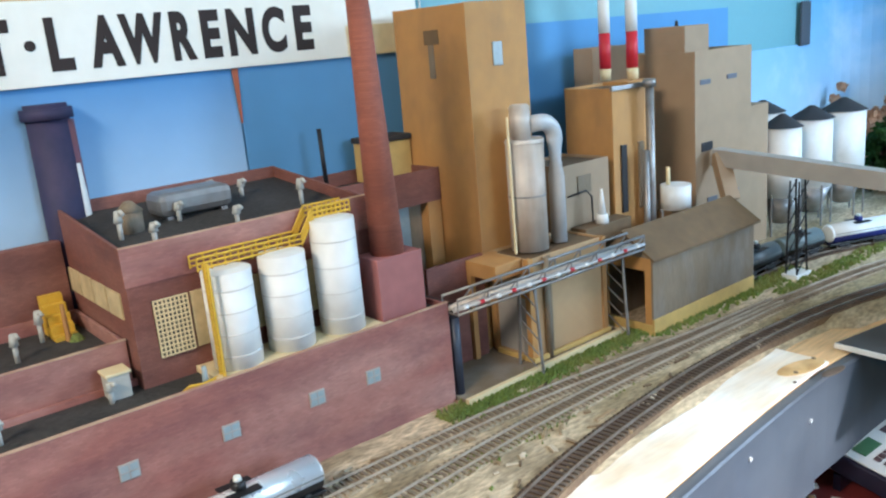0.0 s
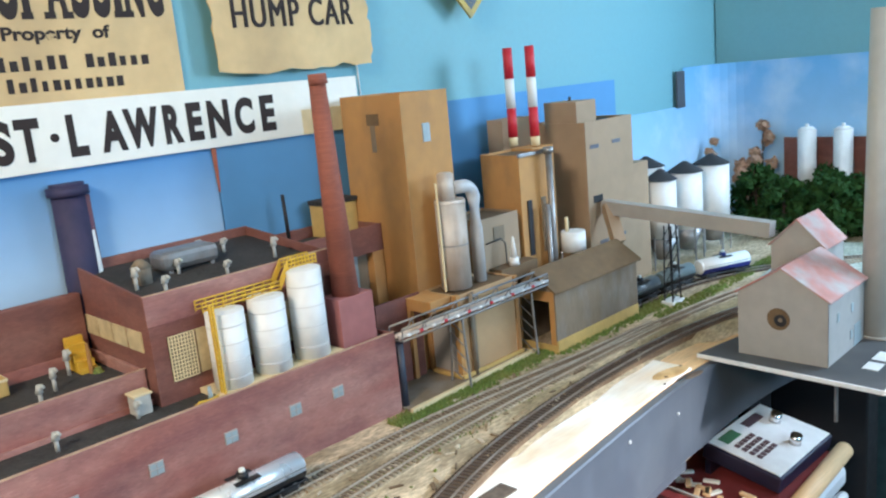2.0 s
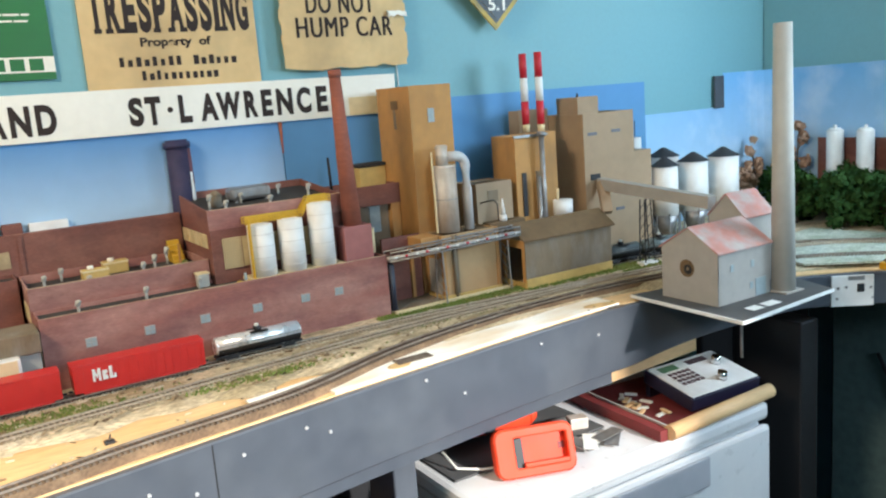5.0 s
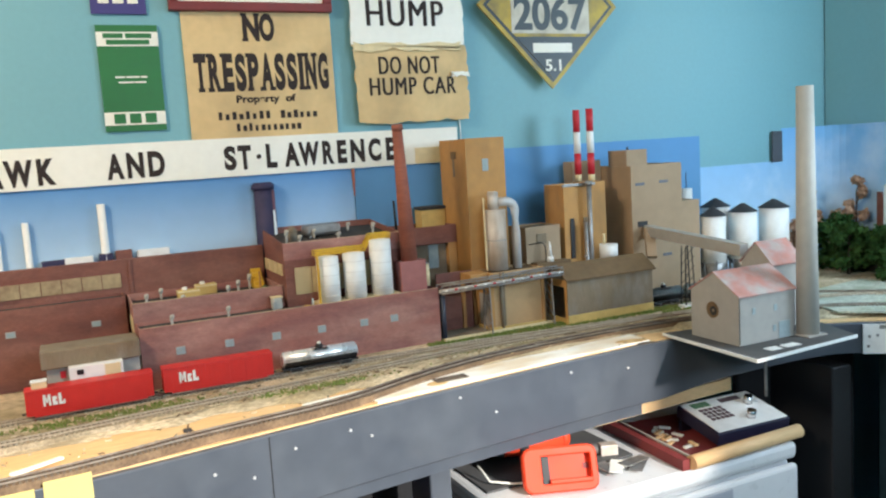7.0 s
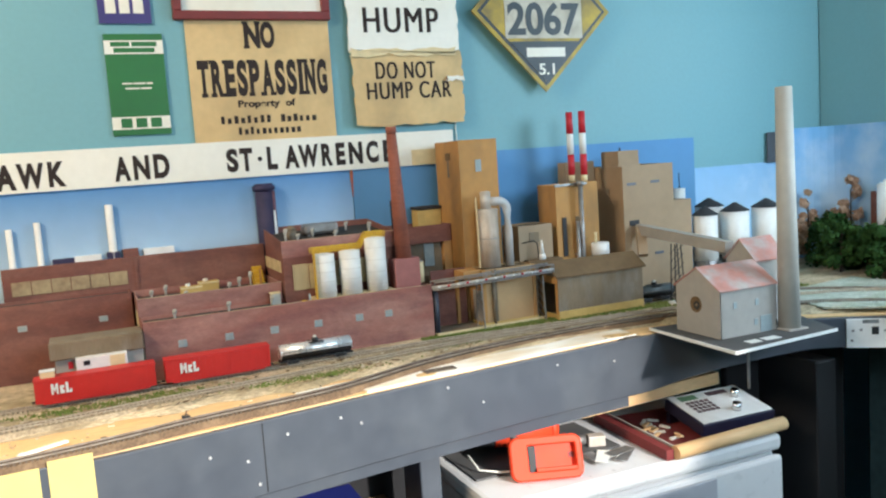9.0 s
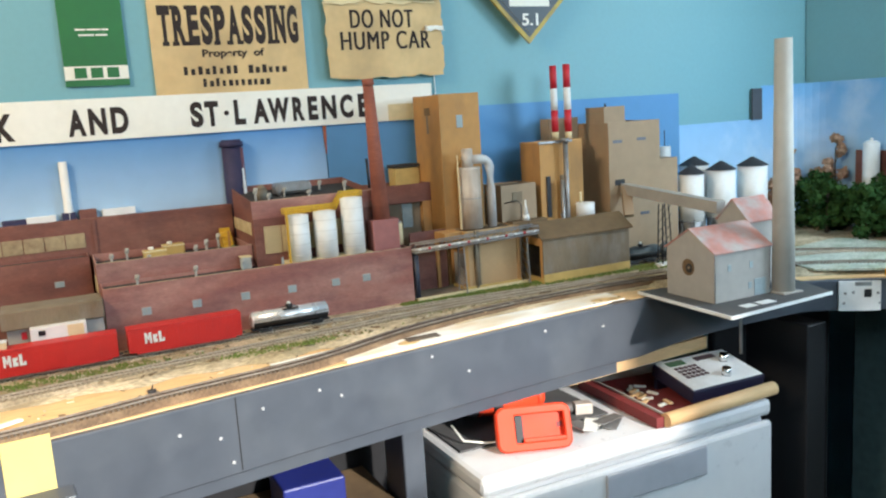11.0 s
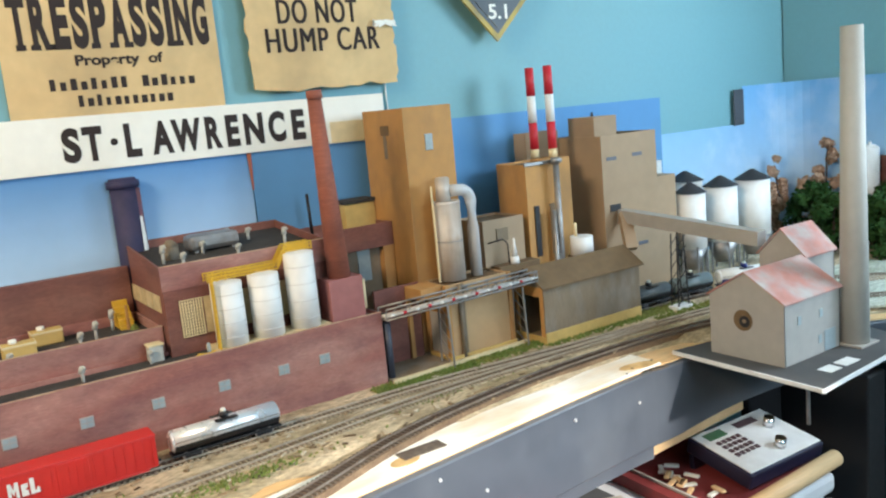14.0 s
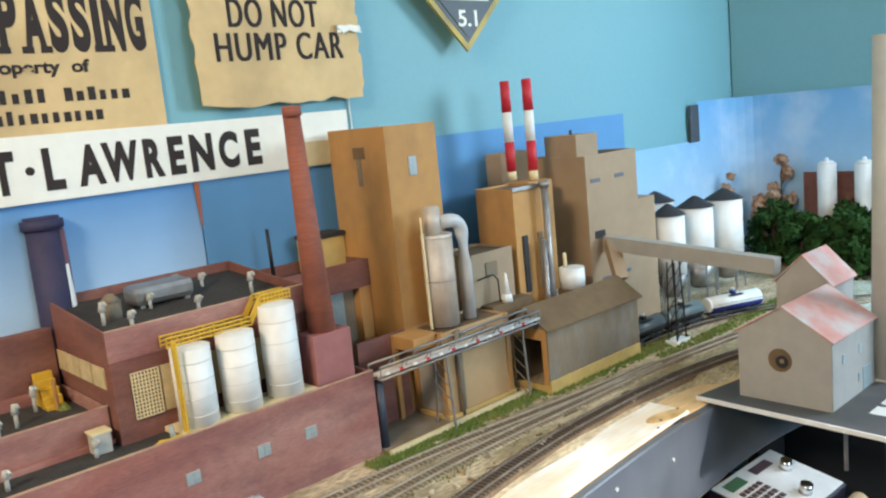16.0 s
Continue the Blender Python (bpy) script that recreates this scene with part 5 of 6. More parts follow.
# ---- rolling stock ----
def wheelset(parent, x, y):
    t = part("truck", box(x - 0.010, x + 0.010, y - 0.012, y + 0.012, Z + 0.006, Z + 0.010, 0.0008), M_BLACK, parent)
    for dx in (-0.008, 0.008):
        for dy in (-0.0082, 0.0082):
            part("wheel", rod((x + dx, y + dy - 0.001, Z + 0.0088), (x + dx, y + dy + 0.001, Z + 0.0088), 0.0046, None, 16), M_STEEL, t)
def boxcar(x0, x1, y, label):
    c = thing("boxcar", label, "freight car", ((x0 + x1) / 2, y, Z), "red boxcars")
    part("body", box(x0 + 0.001, x1 - 0.001, y - 0.0165, y + 0.0165, Z + 0.010, Z + 0.0475, 0.0006), M_RED, c)
    part("roof", box(x0, x1, y - 0.0172, y + 0.0172, Z + 0.0475, Z + 0.0495, 0.0007), M_RED, c)
    part("sill", box(x0 + 0.012, x1 - 0.012, y - 0.0168, y + 0.0168, Z + 0.0075, Z + 0.010, 0.0004), M_RED, c)
    n = 17
    for k in range(n):
        x = x0 + 0.004 + (x1 - x0 - 0.008) * k / (n - 1)
        if abs(x - (x0 + x1) / 2) > 0.022:
            part("rib", box(x - 0.0004, x + 0.0004, y - 0.0171, y - 0.0165, Z + 0.011, Z + 0.047), M_RED, c)
    xm = (x0 + x1) / 2
    d = part("door", box(xm - 0.017, xm + 0.017, y - 0.0175, y - 0.0165, Z + 0.0105, Z + 0.0465, 0.0003), M_RED, c)
    for dx in (-0.012, -0.004, 0.004, 0.012):
        part("door_bar", box(xm + dx - 0.0004, xm + dx + 0.0004, y - 0.0181, y - 0.0175, Z + 0.012, Z + 0.046), M_RED, d)
    # plain white emblem of three blocks
    lx, lz = x0 + 0.026, Z + 0.024
    em = bmesh.new()
    for shape in (((0, 0), (0, 17), (3.4, 17), (5.2, 9), (7, 17), (10.4, 17), (10.4, 0), (7.4, 0), (7.4, 9), (5.2, 3), (3, 9), (3, 0)), ((12.4, 0), (12.4, 13), (19, 13), (19, 9), (16, 7), (19, 5), (19, 0)), ((20.8, 0), (20.8, 17), (25, 17), (25, 3.4), (27, 3.4), (27, 6), (29.5, 6), (29.5, 0))):
        f = em.faces.new([em.verts.new((lx + u * 0.00105, y - 0.0172, lz - 0.001 + v * 0.00105)) for u, v in shape])
        g = bmesh.ops.extrude_face_region(em, geom=[f])
        bmesh.ops.translate(em, vec=(0, -0.0007, 0), verts=[v for v in g["geom"] if isinstance(v, bmesh.types.BMVert)])
    part("emblem", em, M_WHITE, c, "plain white block emblem")
    for xx in (x0 + 0.026, x1 - 0.026):
        wheelset(c, xx, y)
    part("ladder", box(x1 - 0.006, x1 - 0.002, y - 0.0182, y - 0.0172, Z + 0.012, Z + 0.046), M_RED, c)
    for xx, s in ((x0, -1), (x1, 1)):
        part("coupler", box(min(xx, xx + s * 0.006), max(xx, xx + s * 0.006), y - 0.002, y + 0.002, Z + 0.0095, Z + 0.012, 0.0005), M_BLACK, c)
boxcar(-0.738, -0.548, -0.298, "bright red boxcar with white block emblem on the siding")
boxcar(-0.534, -0.350, -0.294, "bright red boxcar with white block emblem on the siding")
def tankcar(x0, x1, y, upper, lower, label, turn=0.0, chrome=True):
    c = thing("tank_car", label, "freight car", (0, 0, 0), "tank cars")
    L = x1 - x0
    part("tank", rod((x0, y, Z + 0.027), (x1, y, Z + 0.027), 0.0145, None, 28), upper, c, smooth=True)
    part("tank_end", rod((x0 - 0.003, y, Z + 0.027), (x0, y, Z + 0.027), 0.011, 0.0145, 28), upper, c, smooth=True)
    part("tank_end", rod((x1, y, Z + 0.027), (x1 + 0.003, y, Z + 0.027), 0.0145, 0.011, 28), upper, c, smooth=True)
    half = rod((x0 - 0.0005, y, Z + 0.027), (x1 + 0.0005, y, Z + 0.027), 0.0150, None, 28)
    bmesh.ops.bisect_plane(half, geom=half.verts[:] + half.edges[:] + half.faces[:], plane_co=(0, y, Z + 0.0245), plane_no=(0, 0, 1), clear_outer=True)
    part("belly", half, lower, c, smooth=True)
    xm = (x0 + x1) / 2
    part("dome", rod((xm, y, Z + 0.039), (xm, y, Z + 0.0475), 0.0062, 0.0058, 18), lower, c, smooth=True)
    part("hatch", rod((xm, y, Z + 0.0475), (xm, y, Z + 0.051), 0.0036, 0.003, 14), M_WHITEP, c, smooth=True)
    part("platform", box(xm - 0.014, xm + 0.014, y - 0.013, y + 0.013, Z + 0.0398, Z + 0.0408), M_BLACK, c)
    part("frame", box(x0 - 0.004, x1 + 0.004, y - 0.010, y + 0.010, Z + 0.0095, Z + 0.0125, 0.0006), M_BLACK, c)
    for dy in (-0.0155, 0.0155):
        part("handrail", rod((x0, y + dy, Z + 0.029), (x1, y + dy, Z + 0.029), 0.0005, None, 6), M_STEEL, c)
    for xx in (x0 + 0.02, x1 - 0.02):
        wheelset(c, xx, y)
    if turn:
        o = Vector((xm, y, 0))
        c.matrix_basis = Matrix.Translation(o) @ Matrix.Rotation(turn, 4, "Z") @ Matrix.Translation(-o)
    return c
tankcar(-0.328, -0.196, -0.292, M_SILVW, M_BLACK, "chrome topped black tank car with small dome")
tankcar(0.507, 0.596, -0.257, M_TANKG, M_BLACK, "dark weathered grey tank car on the yard track", -0.02)
tankcar(0.614, 0.700, -0.265, M_TEALT, M_BLACK, "dull teal-grey tank car on the yard track", -0.13)
tankcar(0.718, 0.826, -0.300, M_WHITE, M_BLUE, "white tank car with blue underside", -0.40)

# ---- grey roadside depot and trucks by the west mill ----
GD = thing("freight_depot", "long grey flat-roofed depot with a red mark", "building", (-0.635, -0.225, Z))
part("wall", box(-0.705, -0.562, -0.25, -0.19, Z, 1.166, 0.0006), M_GREY, GD)
part("roof", box(-0.712, -0.560, -0.258, -0.188, 1.166, 1.196, 0.002), M_SHED, GD, "weathered grey-brown roof")
part("mark", box(-0.685, -0.677, -0.2515, -0.2495, 1.148, 1.160, 0.0003), M_STRIPE, GD, "small red mark")
TT = thing("box_trailer", "white box trailer with faded sticker behind the boxcar", "trailer", (-0.63, -0.268, Z))
part("body", box(-0.672, -0.590, -0.275, -0.255, 1.142, 1.168, 0.0008), M_WHITE, TT)
part("sticker", box(-0.660, -0.650, -0.2758, -0.2749, 1.155, 1.163), M_BLACK, TT)
part("sticker", box(-0.618, -0.594, -0.2758, -0.2749, 1.146, 1.166), M_CREAM, TT)
part("leg", box(-0.655, -0.65, -0.27, -0.26, Z, 1.142), M_BLACK, TT)
part("leg", box(-0.61, -0.605, -0.27, -0.26, Z, 1.142), M_BLACK, TT)
CB = thing("crate", "small cream crate on the boxcar roof", "crate", (-0.715, -0.298, Z + 0.0495))
part("body", box(-0.727, -0.705, -0.306, -0.29, Z + 0.0495, Z + 0.0595, 0.0006), M_CREAM, CB)
part("lid", box(-0.728, -0.704, -0.307, -0.289, Z + 0.0595, Z + 0.0615, 0.0005), M_WHITE, CB)

# ---- loader on the east bench ----
LD = thing("wheel_loader", "small yellow wheel loader toy at the bench edge", "loader", (0.83, -0.69, Z))
part("body", box(0.815, 0.865, -0.70, -0.675, 1.108, 1.125, 0.002), M_YTRUCK, LD)
part("cab", box(0.832, 0.852, -0.698, -0.677, 1.125, 1.145, 0.0015), M_BLACK, LD)
part("bucket", box(0.80, 0.812, -0.705, -0.67, 1.1005, 1.114, 0.002), M_YTRUCK, LD)
for dx in (0.822, 0.857):
    for dy in (-0.703, -0.672):
        part("wheel", rod((dx, dy - 0.003, 1.108), (dx, dy + 0.003, 1.108), 0.0085, None, 20), M_BLACK, LD, smooth=True)
part("arm", rod((0.815, -0.688, 1.120), (0.806, -0.688, 1.106), 0.002, None, 8), M_YTRUCK, LD)

# ---- signs on the wall ----
SG = thing("name_board", "long white name board with black lettering", "sign", (-0.3, 0.0, 1.45))
part("board", box(-1.55, 0.184, -0.001, 0.0045, 1.452, 1.530, 0.0006), M_WHITEP, SG)
part("patch", box(0.075, 0.183, -0.0018, -0.001, 1.4525, 1.488), M_CREAM, SG, "yellowed patch")
LETTERS = (("M", -0.905, -0.866), ("O", -0.860, -0.824), ("H", -0.818, -0.788), ("A", -0.782, -0.746), ("W", -0.744, -0.696), ("K", -0.689, -0.658),
           ("A", -0.569, -0.538), ("N", -0.532, -0.501), ("D", -0.493, -0.462),
           ("S", -0.346, -0.322), ("T", -0.318, -0.291), ("\u00b7", -0.2805, -0.2705), ("L", -0.260, -0.238), ("A", -0.222, -0.190), ("W", -0.191, -0.146),
           ("R", -0.139, -0.114), ("E", -0.106, -0.085), ("N", -0.076, -0.044), ("C", -0.035, -0.006), ("E", 0.006, 0.029))
for ch, x0, x1 in LETTERS:
    zc = 1.4895 - 0.0075 * max(0, -0.36 - x0) / 0.5
    if ch == "\u00b7":
        lettering("lettering", ch, x0, x1, -0.001, zc - 0.005, zc + 0.005, M_INK, SG, 0.018)
    else:
        lettering("lettering", ch, x0, x1, -0.001, zc - 0.0248, zc + 0.0248, M_INK, SG, 0.0 if ch == "M" else 0.048)
NT = thing("notice_poster", "kraft paper no trespassing notice", "poster", (-0.25, 0.004, 1.66))
part("sheet", box(-0.404, -0.098, 0.007, 0.0095, 1.530, 1.785), M_PAPER, NT)
def slab_type(text, x0, x1, y, z0, z1, material, parent, widths, serifs):
    """Heavy poster type: each letter with square serifs at the feet and heads of its stems."""
    gap = (x1 - x0) * 0.016
    unit = (x1 - x0 - gap * (len(text) - 1)) / sum(widths)
    x = x0
    for ch, w in zip(text, widths):
        lettering("lettering", ch, x, x + w * unit, y, z0, z1, material, parent, 0.05)
        for u, top in serifs.get(ch, ()):
            cx, hw, sh = x + u * w * unit, 0.0062, (z1 - z0) * 0.10
            part("serif", box(cx - hw, cx + hw, y - 0.0011, y - 0.0001, z1 - sh if top else z0, z1 if top else z0 + sh), material, parent)
        x += w * unit + gap
SERIF = {"T": ((0.5, 0),), "R": ((0.12, 0), (0.12, 1), (0.9, 0)), "E": ((0.12, 0), (0.12, 1)), "P": ((0.15, 0), (0.12, 1)), "A": ((0.08, 0), (0.92, 0)), "I": ((0.5, 0), (0.5, 1)), "N": ((0.12, 0), (0.1, 1), (0.88, 1))}
slab_type("NO", -0.284, -0.219, 0.007, 1.724, 1.780, M_INK, NT, (1.1, 1), SERIF)
slab_type("TRESPASSING", -0.387, -0.110, 0.007, 1.624, 1.700, M_INK, NT, (1.05, 1.05, 0.95, 0.95, 1, 1.1, 0.95, 0.95, 0.42, 1.05, 1), SERIF)
lettering("lettering", "Property  of", -0.309, -0.185, 0.007, 1.596, 1.616, M_INK, NT, 0.03)
type_bars(-0.350, -0.139, 0.007, 1.567, 1.583, (8, 6), 3, M_INK, NT)
type_bars(-0.315, -0.176, 0.007, 1.543, 1.559, (11,), 4, M_INK, NT)
HP = thing("car_card_poster", "torn kraft paper do not hump card", "poster", (0.08, 0.004, 1.69))
def torn(x0, x1, z0, z1, y0, y1, seed, rough):
    """A sheet of paper with uneven, torn edges, facing -y."""
    q, ring = random.Random(seed), []
    cs = ((x0, z0), (x1, z0), (x1, z1), (x0, z1))
    for (xa, za), (xb, zb) in zip(cs, cs[1:] + cs[:1]):
        for k in range(14):
            t = k / 14
            ring.append((xa + (xb - xa) * t + q.gauss(0, rough), za + (zb - za) * t + q.gauss(0, rough)))
    b = bmesh.new()
    f = b.faces.new([b.verts.new((x, y0, z)) for x, z in ring])
    g = bmesh.ops.extrude_face_region(b, geom=[f])
    bmesh.ops.translate(b, vec=(0, y1 - y0, 0), verts=[v for v in g["geom"] if isinstance(v, bmesh.types.BMVert)])
    return b
part("sheet", torn(-0.046, 0.222, 1.547, 1.715, 0.0075, 0.0100, 8, 0.0022), M_PAPER, HP)
part("sheet", torn(-0.052, 0.216, 1.716, 1.868, 0.0035, 0.0070, 9, 0.0018), M_WHITEP, HP, "paler upper card")
part("torn_strip", torn(-0.050, 0.205, 1.704, 1.719, 0.0025, 0.0034, 10, 0.0026), M_CREAM, HP, "frayed torn seam")
part("curled_corner", torn(0.180, 0.222, 1.645, 1.654, 0.0015, 0.0026, 12, 0.002), M_WHITEP, HP, "white curled tear")
for words, x0, x1, y, z0, z1, heavy in (("DO NOT", 0.008, 0.152, 0.0075, 1.653, 1.691, 0.0009), ("HUMP CAR", -0.016, 0.190, 0.0075, 1.608, 1.646, 0.0009), ("HUMP", -0.014, 0.166, 0.0035, 1.755, 1.810, 0.0013), ("DO NOT", -0.045, 0.188, 0.0035, 1.828, 1.864, 0.0013)):
    for k in (-1, 0, 1):
        lettering("lettering", words, x0 + k * heavy, x1 + k * heavy, y - 0.0003 * (k + 1), z0, z1, M_INK, HP, 0.0, 1.14)
part("mount", box(0.06, 0.10, 0.0102, 0.0118 + 0.018, 1.66, 1.70, 0.001), M_CREAM, HP)
HP.location += Vector((-0.0085, -0.019, -0.0026))
GN = thing("timetable_cover", "green and white railway timetable cover", "poster", (-0.5, 0.006, 1.65))
part("cover", box(-0.562, -0.450, 0.006, 0.0095, 1.553, 1.755, 0.0005), M_GREEN, GN)
part("band", box(-0.562, -0.450, 0.0052, 0.006, 1.565, 1.590), M_WHITEP, GN)
part("band", box(-0.562, -0.450, 0.0052, 0.006, 1.715, 1.742), M_WHITEP, GN)
part("print_bar", bars(-0.545, -0.467, 0.0052, 1.568, 1.587, (1, 1, 1)), M_GREEN, GN)
part("print_bar", bars(-0.55, -0.462, 0.0052, 1.730, 1.739, (3, 4)), M_GREEN, GN)
part("print_bar", bars(-0.545, -0.467, 0.0052, 1.718, 1.727, (7,)), M_GREEN, GN)
part("print_bar", bars(-0.535, -0.477, 0.006, 1.655, 1.658, (3, 4, 2)), M_WHITEP, GN)
part("print_bar", bars(-0.53, -0.48, 0.006, 1.645, 1.648, (4, 3)), M_WHITEP, GN)
PU = thing("timetable_cover", "dark blue and white timetable cover", "poster", (-0.515, 0.006, 1.85))
part("cover", box(-0.566, -0.466, 0.006, 0.0095, 1.775, 1.97, 0.0005), M_PURPLE, PU)
part("print_bar", bars(-0.552, -0.48, 0.006, 1.795, 1.825, (1, 1, 1)), M_WHITEP, PU)
FR = thing("picture_frame", "dark wooden picture frame above the notice", "picture frame", (-0.26, 0.0, 1.9))
part("frame", box(-0.425, -0.095, -0.008, 0.0095, 1.782, 1.800, 0.002), M_MAROON, FR)
part("frame", box(-0.425, -0.407, -0.008, 0.0095, 1.800, 2.05, 0.002), M_MAROON, FR)
part("frame", box(-0.113, -0.095, -0.008, 0.0095, 1.800, 2.05, 0.002), M_MAROON, FR)
part("frame", box(-0.425, -0.095, -0.008, 0.0095, 2.05, 2.068, 0.002), M_MAROON, FR)
part("picture", box(-0.407, -0.113, 0.002, 0.006, 1.800, 2.05), M_WHITEP, FR)
DS = thing("diamond_sign", "yellow and black diamond locomotive sign with number", "sign", (0.452, 0.0, 1.8))
def diamond(r, y0, y1, cz=1.806, cut=None):
    b = bmesh.new()
    f = b.faces.new([b.verts.new(c) for c in ((0.452 - r, y0, cz), (0.452, y0, cz - r), (0.452 + r, y0, cz), (0.452, y0, cz + r))])
    g = bmesh.ops.extrude_face_region(b, geom=[f])
    bmesh.ops.translate(b, vec=(0, y1 - y0, 0), verts=[v for v in g["geom"] if isinstance(v, bmesh.types.BMVert)])
    if cut:
        bmesh.ops.bisect_plane(b, geom=b.verts[:] + b.edges[:] + b.faces[:], plane_co=(0, 0, cut), plane_no=(0, 0, 1), clear_outer=True)
        bmesh.ops.holes_fill(b, edges=b.edges[:])
    return b
part("plate", diamond(0.192, 0.0035, 0.0085), M_SIGNY, DS)
part("border", diamond(0.178, 0.0028, 0.0034), M_SIGNK, DS)
part("field", diamond(0.168, 0.0020, 0.0027), M_SIGNY, DS)
part("lower_field", diamond(0.168, 0.0012, 0.0019, 1.806, 1.735), M_SIGNK, DS, "black lower field")
part("number_panel", box(0.345, 0.560, 0.0005, 0.0012, 1.742, 1.835), M_DIRTW, DS)
lettering("lettering", "2067", 0.352, 0.553, 0.0004, 1.748, 1.828, M_SIGNK, DS, 0.03)
part("print_bar", bars(0.400, 0.508, 0.0011, 1.698, 1.720, (9,)), M_WHITEP, DS)
lettering("lettering", "5.1", 0.432, 0.476, 0.0011, 1.655, 1.682, M_WHITEP, DS, 0.018)
part("mount", box(0.43, 0.47, 0.0086, 0.0395, 1.78, 1.82, 0.001), M_BLACK, DS)
DS.location += Vector((-0.019, -0.029, -0.006))
solo("wall_cable", pipe([(0.195, 0.008, 1.60), (0.197, 0.008, 1.50)], 0.0015, 6), M_WHITEP, "thin white cable on the wall", "cable")

# ---- fascia fittings ----
def on_edge(x, out=0.0135):
    return edge_y(x) - out
for x, z in ((-0.445, 1.03), (-0.50, 1.05), (-0.29, 1.062), (-0.255, 1.045), (-0.02, 1.03), (-0.09, 1.07), (0.146, 1.066), (-0.38, 1.057), (0.28, 1.05), (-0.43, 0.99)):
    solo("screw", rod((x, on_edge(x, 0.0145), z), (x, on_edge(x, 0.011), z), 0.0024, 0.0024, 10), M_SILVW, "bright screw head in the fascia", "screw")
PL = thing("throttle_plate", "white control jack plate on the fascia", "jack plate", (0.80, -0.625, 1.055))
px, py = Vector((0.762, -0.598)), Vector((0.848, -0.662))
d2 = (py - px).normalized()
tm = Matrix.Translation((*px, 0)) @ Matrix.Rotation(math.atan2(d2.y, d2.x), 4, "Z")
part("plate", box(0, 0.078, -0.007, -0.002, 1.024, 1.084, 0.001, None, tm), M_WHITE, PL)
part("jack", box(0.047, 0.060, -0.0085, -0.007, 1.052, 1.068, 0.0005, None, tm), M_BLACK, PL)
for u, w in ((0.012, 1.06), (0.027, 1.062), (0.072, 1.06), (0.010, 1.04), (0.076, 1.04)):
    part("screw", box(u - 0.0025, u + 0.0025, -0.0083, -0.007, w - 0.0025, w + 0.0025, 0.0005, None, tm), M_STEEL, PL)
part("print_bar", box(0.03, 0.06, -0.0076, -0.007, 1.075, 1.083, 0, None, tm), M_STEEL, PL)

# ---- under the bench ----
CAB = thing("drawer_cabinet", "white plastic appliance cabinet with grey recessed handle", "cabinet", (0.27, -0.4, 0))
part("body", box(-0.045, 0.592, -0.572, -0.02, 0.02, 0.835, 0.012), M_APPL, CAB)
part("top", box(-0.05, 0.597, -0.585, -0.02, 0.838, 0.872, 0.010), M_APPL, CAB)
dr = part("door", box(-0.047, 0.594, -0.590, -0.573, 0.05, 0.830, 0.008), M_APPL, CAB)
part("handle", box(0.19, 0.42, -0.596, -0.5895, 0.765, 0.822, 0.003), M_APPLG, dr, "grey recessed handle")
TRAY = solo("tray_board", box(-0.03, 0.29, -0.47, -0.30, 0.8725, 0.8765, 0.001), M_FOAM, "dark worn mat on the cabinet top", "mat")
BK = thing("binder", "maroon board with pine dowel lying on the cabinet", "board", (0.42, -0.45, 0.873))
part("board", slab([(0.352, -0.33), (0.340, -0.568), (0.605, -0.56), (0.60, -0.36)], 0.8730, 0.882), M_MAROON, BK)
part("edge_strip", strip([(0.340, -0.315), (0.326, -0.580)], 0, 0.022, 0.8730, 0.893), M_MAROON, BK)
part("lip", strip([(0.350, -0.315), (0.336, -0.580)], 0, 0.004, 0.893, 0.897), M_GREY, BK)
DW = solo("pine_dowel", rod((0.332, -0.584, 0.8872), (0.612, -0.574, 0.8872), 0.0135, 0.0135, 20), M_DOWEL, "round pine dowel laid along the board", "dowel", smooth=True)
for k in range(14):
    rr = random.Random(40 + k)
    x, y = 0.36 + rr.random() * 0.06, -0.40 - rr.random() * 0.13
    solo("wood_chip", box(-0.012, 0.012, -0.004, 0.004, 0, 0.004, 0.0008, None, pose(x, y, 0.8825 + 0.0042 * (k % 2), 0, 0, rr.uniform(0, 180))), M_DOWEL if k % 2 else M_WHITEP, "offcut scrap of wood on the board", "scrap")
CT = thing("command_station", "white-faced control unit with keypad in navy case", "control unit", (0.5, -0.5, 0.883))
cm = pose(0.430, -0.500, 0.8945, 11, 0, -2)
part("case", box(0, 0.18, -0.048, 0.076, 0, 0.026, 0.003, None, cm), M_NAVY, CT)
part("foot", box(0.435, 0.585, -0.44, -0.43, 0.8822, 0.905, 0.001), M_NAVY, CT)
face = part("face", box(0.004, 0.176, -0.044, 0.072, 0.0262, 0.0285, 0.0008, None, cm), M_WHITE, CT, "white printed face plate")
part("display", box(0.02, 0.062, 0.046, 0.064, 0.0286, 0.0296, 0.0002, None, cm), M_LCD, face, "green display")
for i in range(5):
    for j in range(4):
        part("key", box(0.022 + i * 0.0115, 0.030 + i * 0.0115, 0.030 - j * 0.012, 0.038 - j * 0.012, 0.0286, 0.0306, 0.0006, None, cm), M_KEY, face)
for u, v in ((0.142, 0.030), (0.104, -0.020)):
    part("knob", rod(cm @ Vector((u, v, 0.0285)), cm @ Vector((u, v, 0.044)), 0.0095, 0.0085, 20), M_CHROME, face, "chrome knob", True)
part("print_bar", box(0.09, 0.14, 0.048, 0.063, 0.0286, 0.0292, 0, None, cm), M_KEY, face)
RC = thing("battery_charger", "bright orange-red tool charger standing on edge", "charger", (0.12, -0.5, 0.873))
rm = pose(0.022, -0.512, 0.8735, -20, 0, -20)
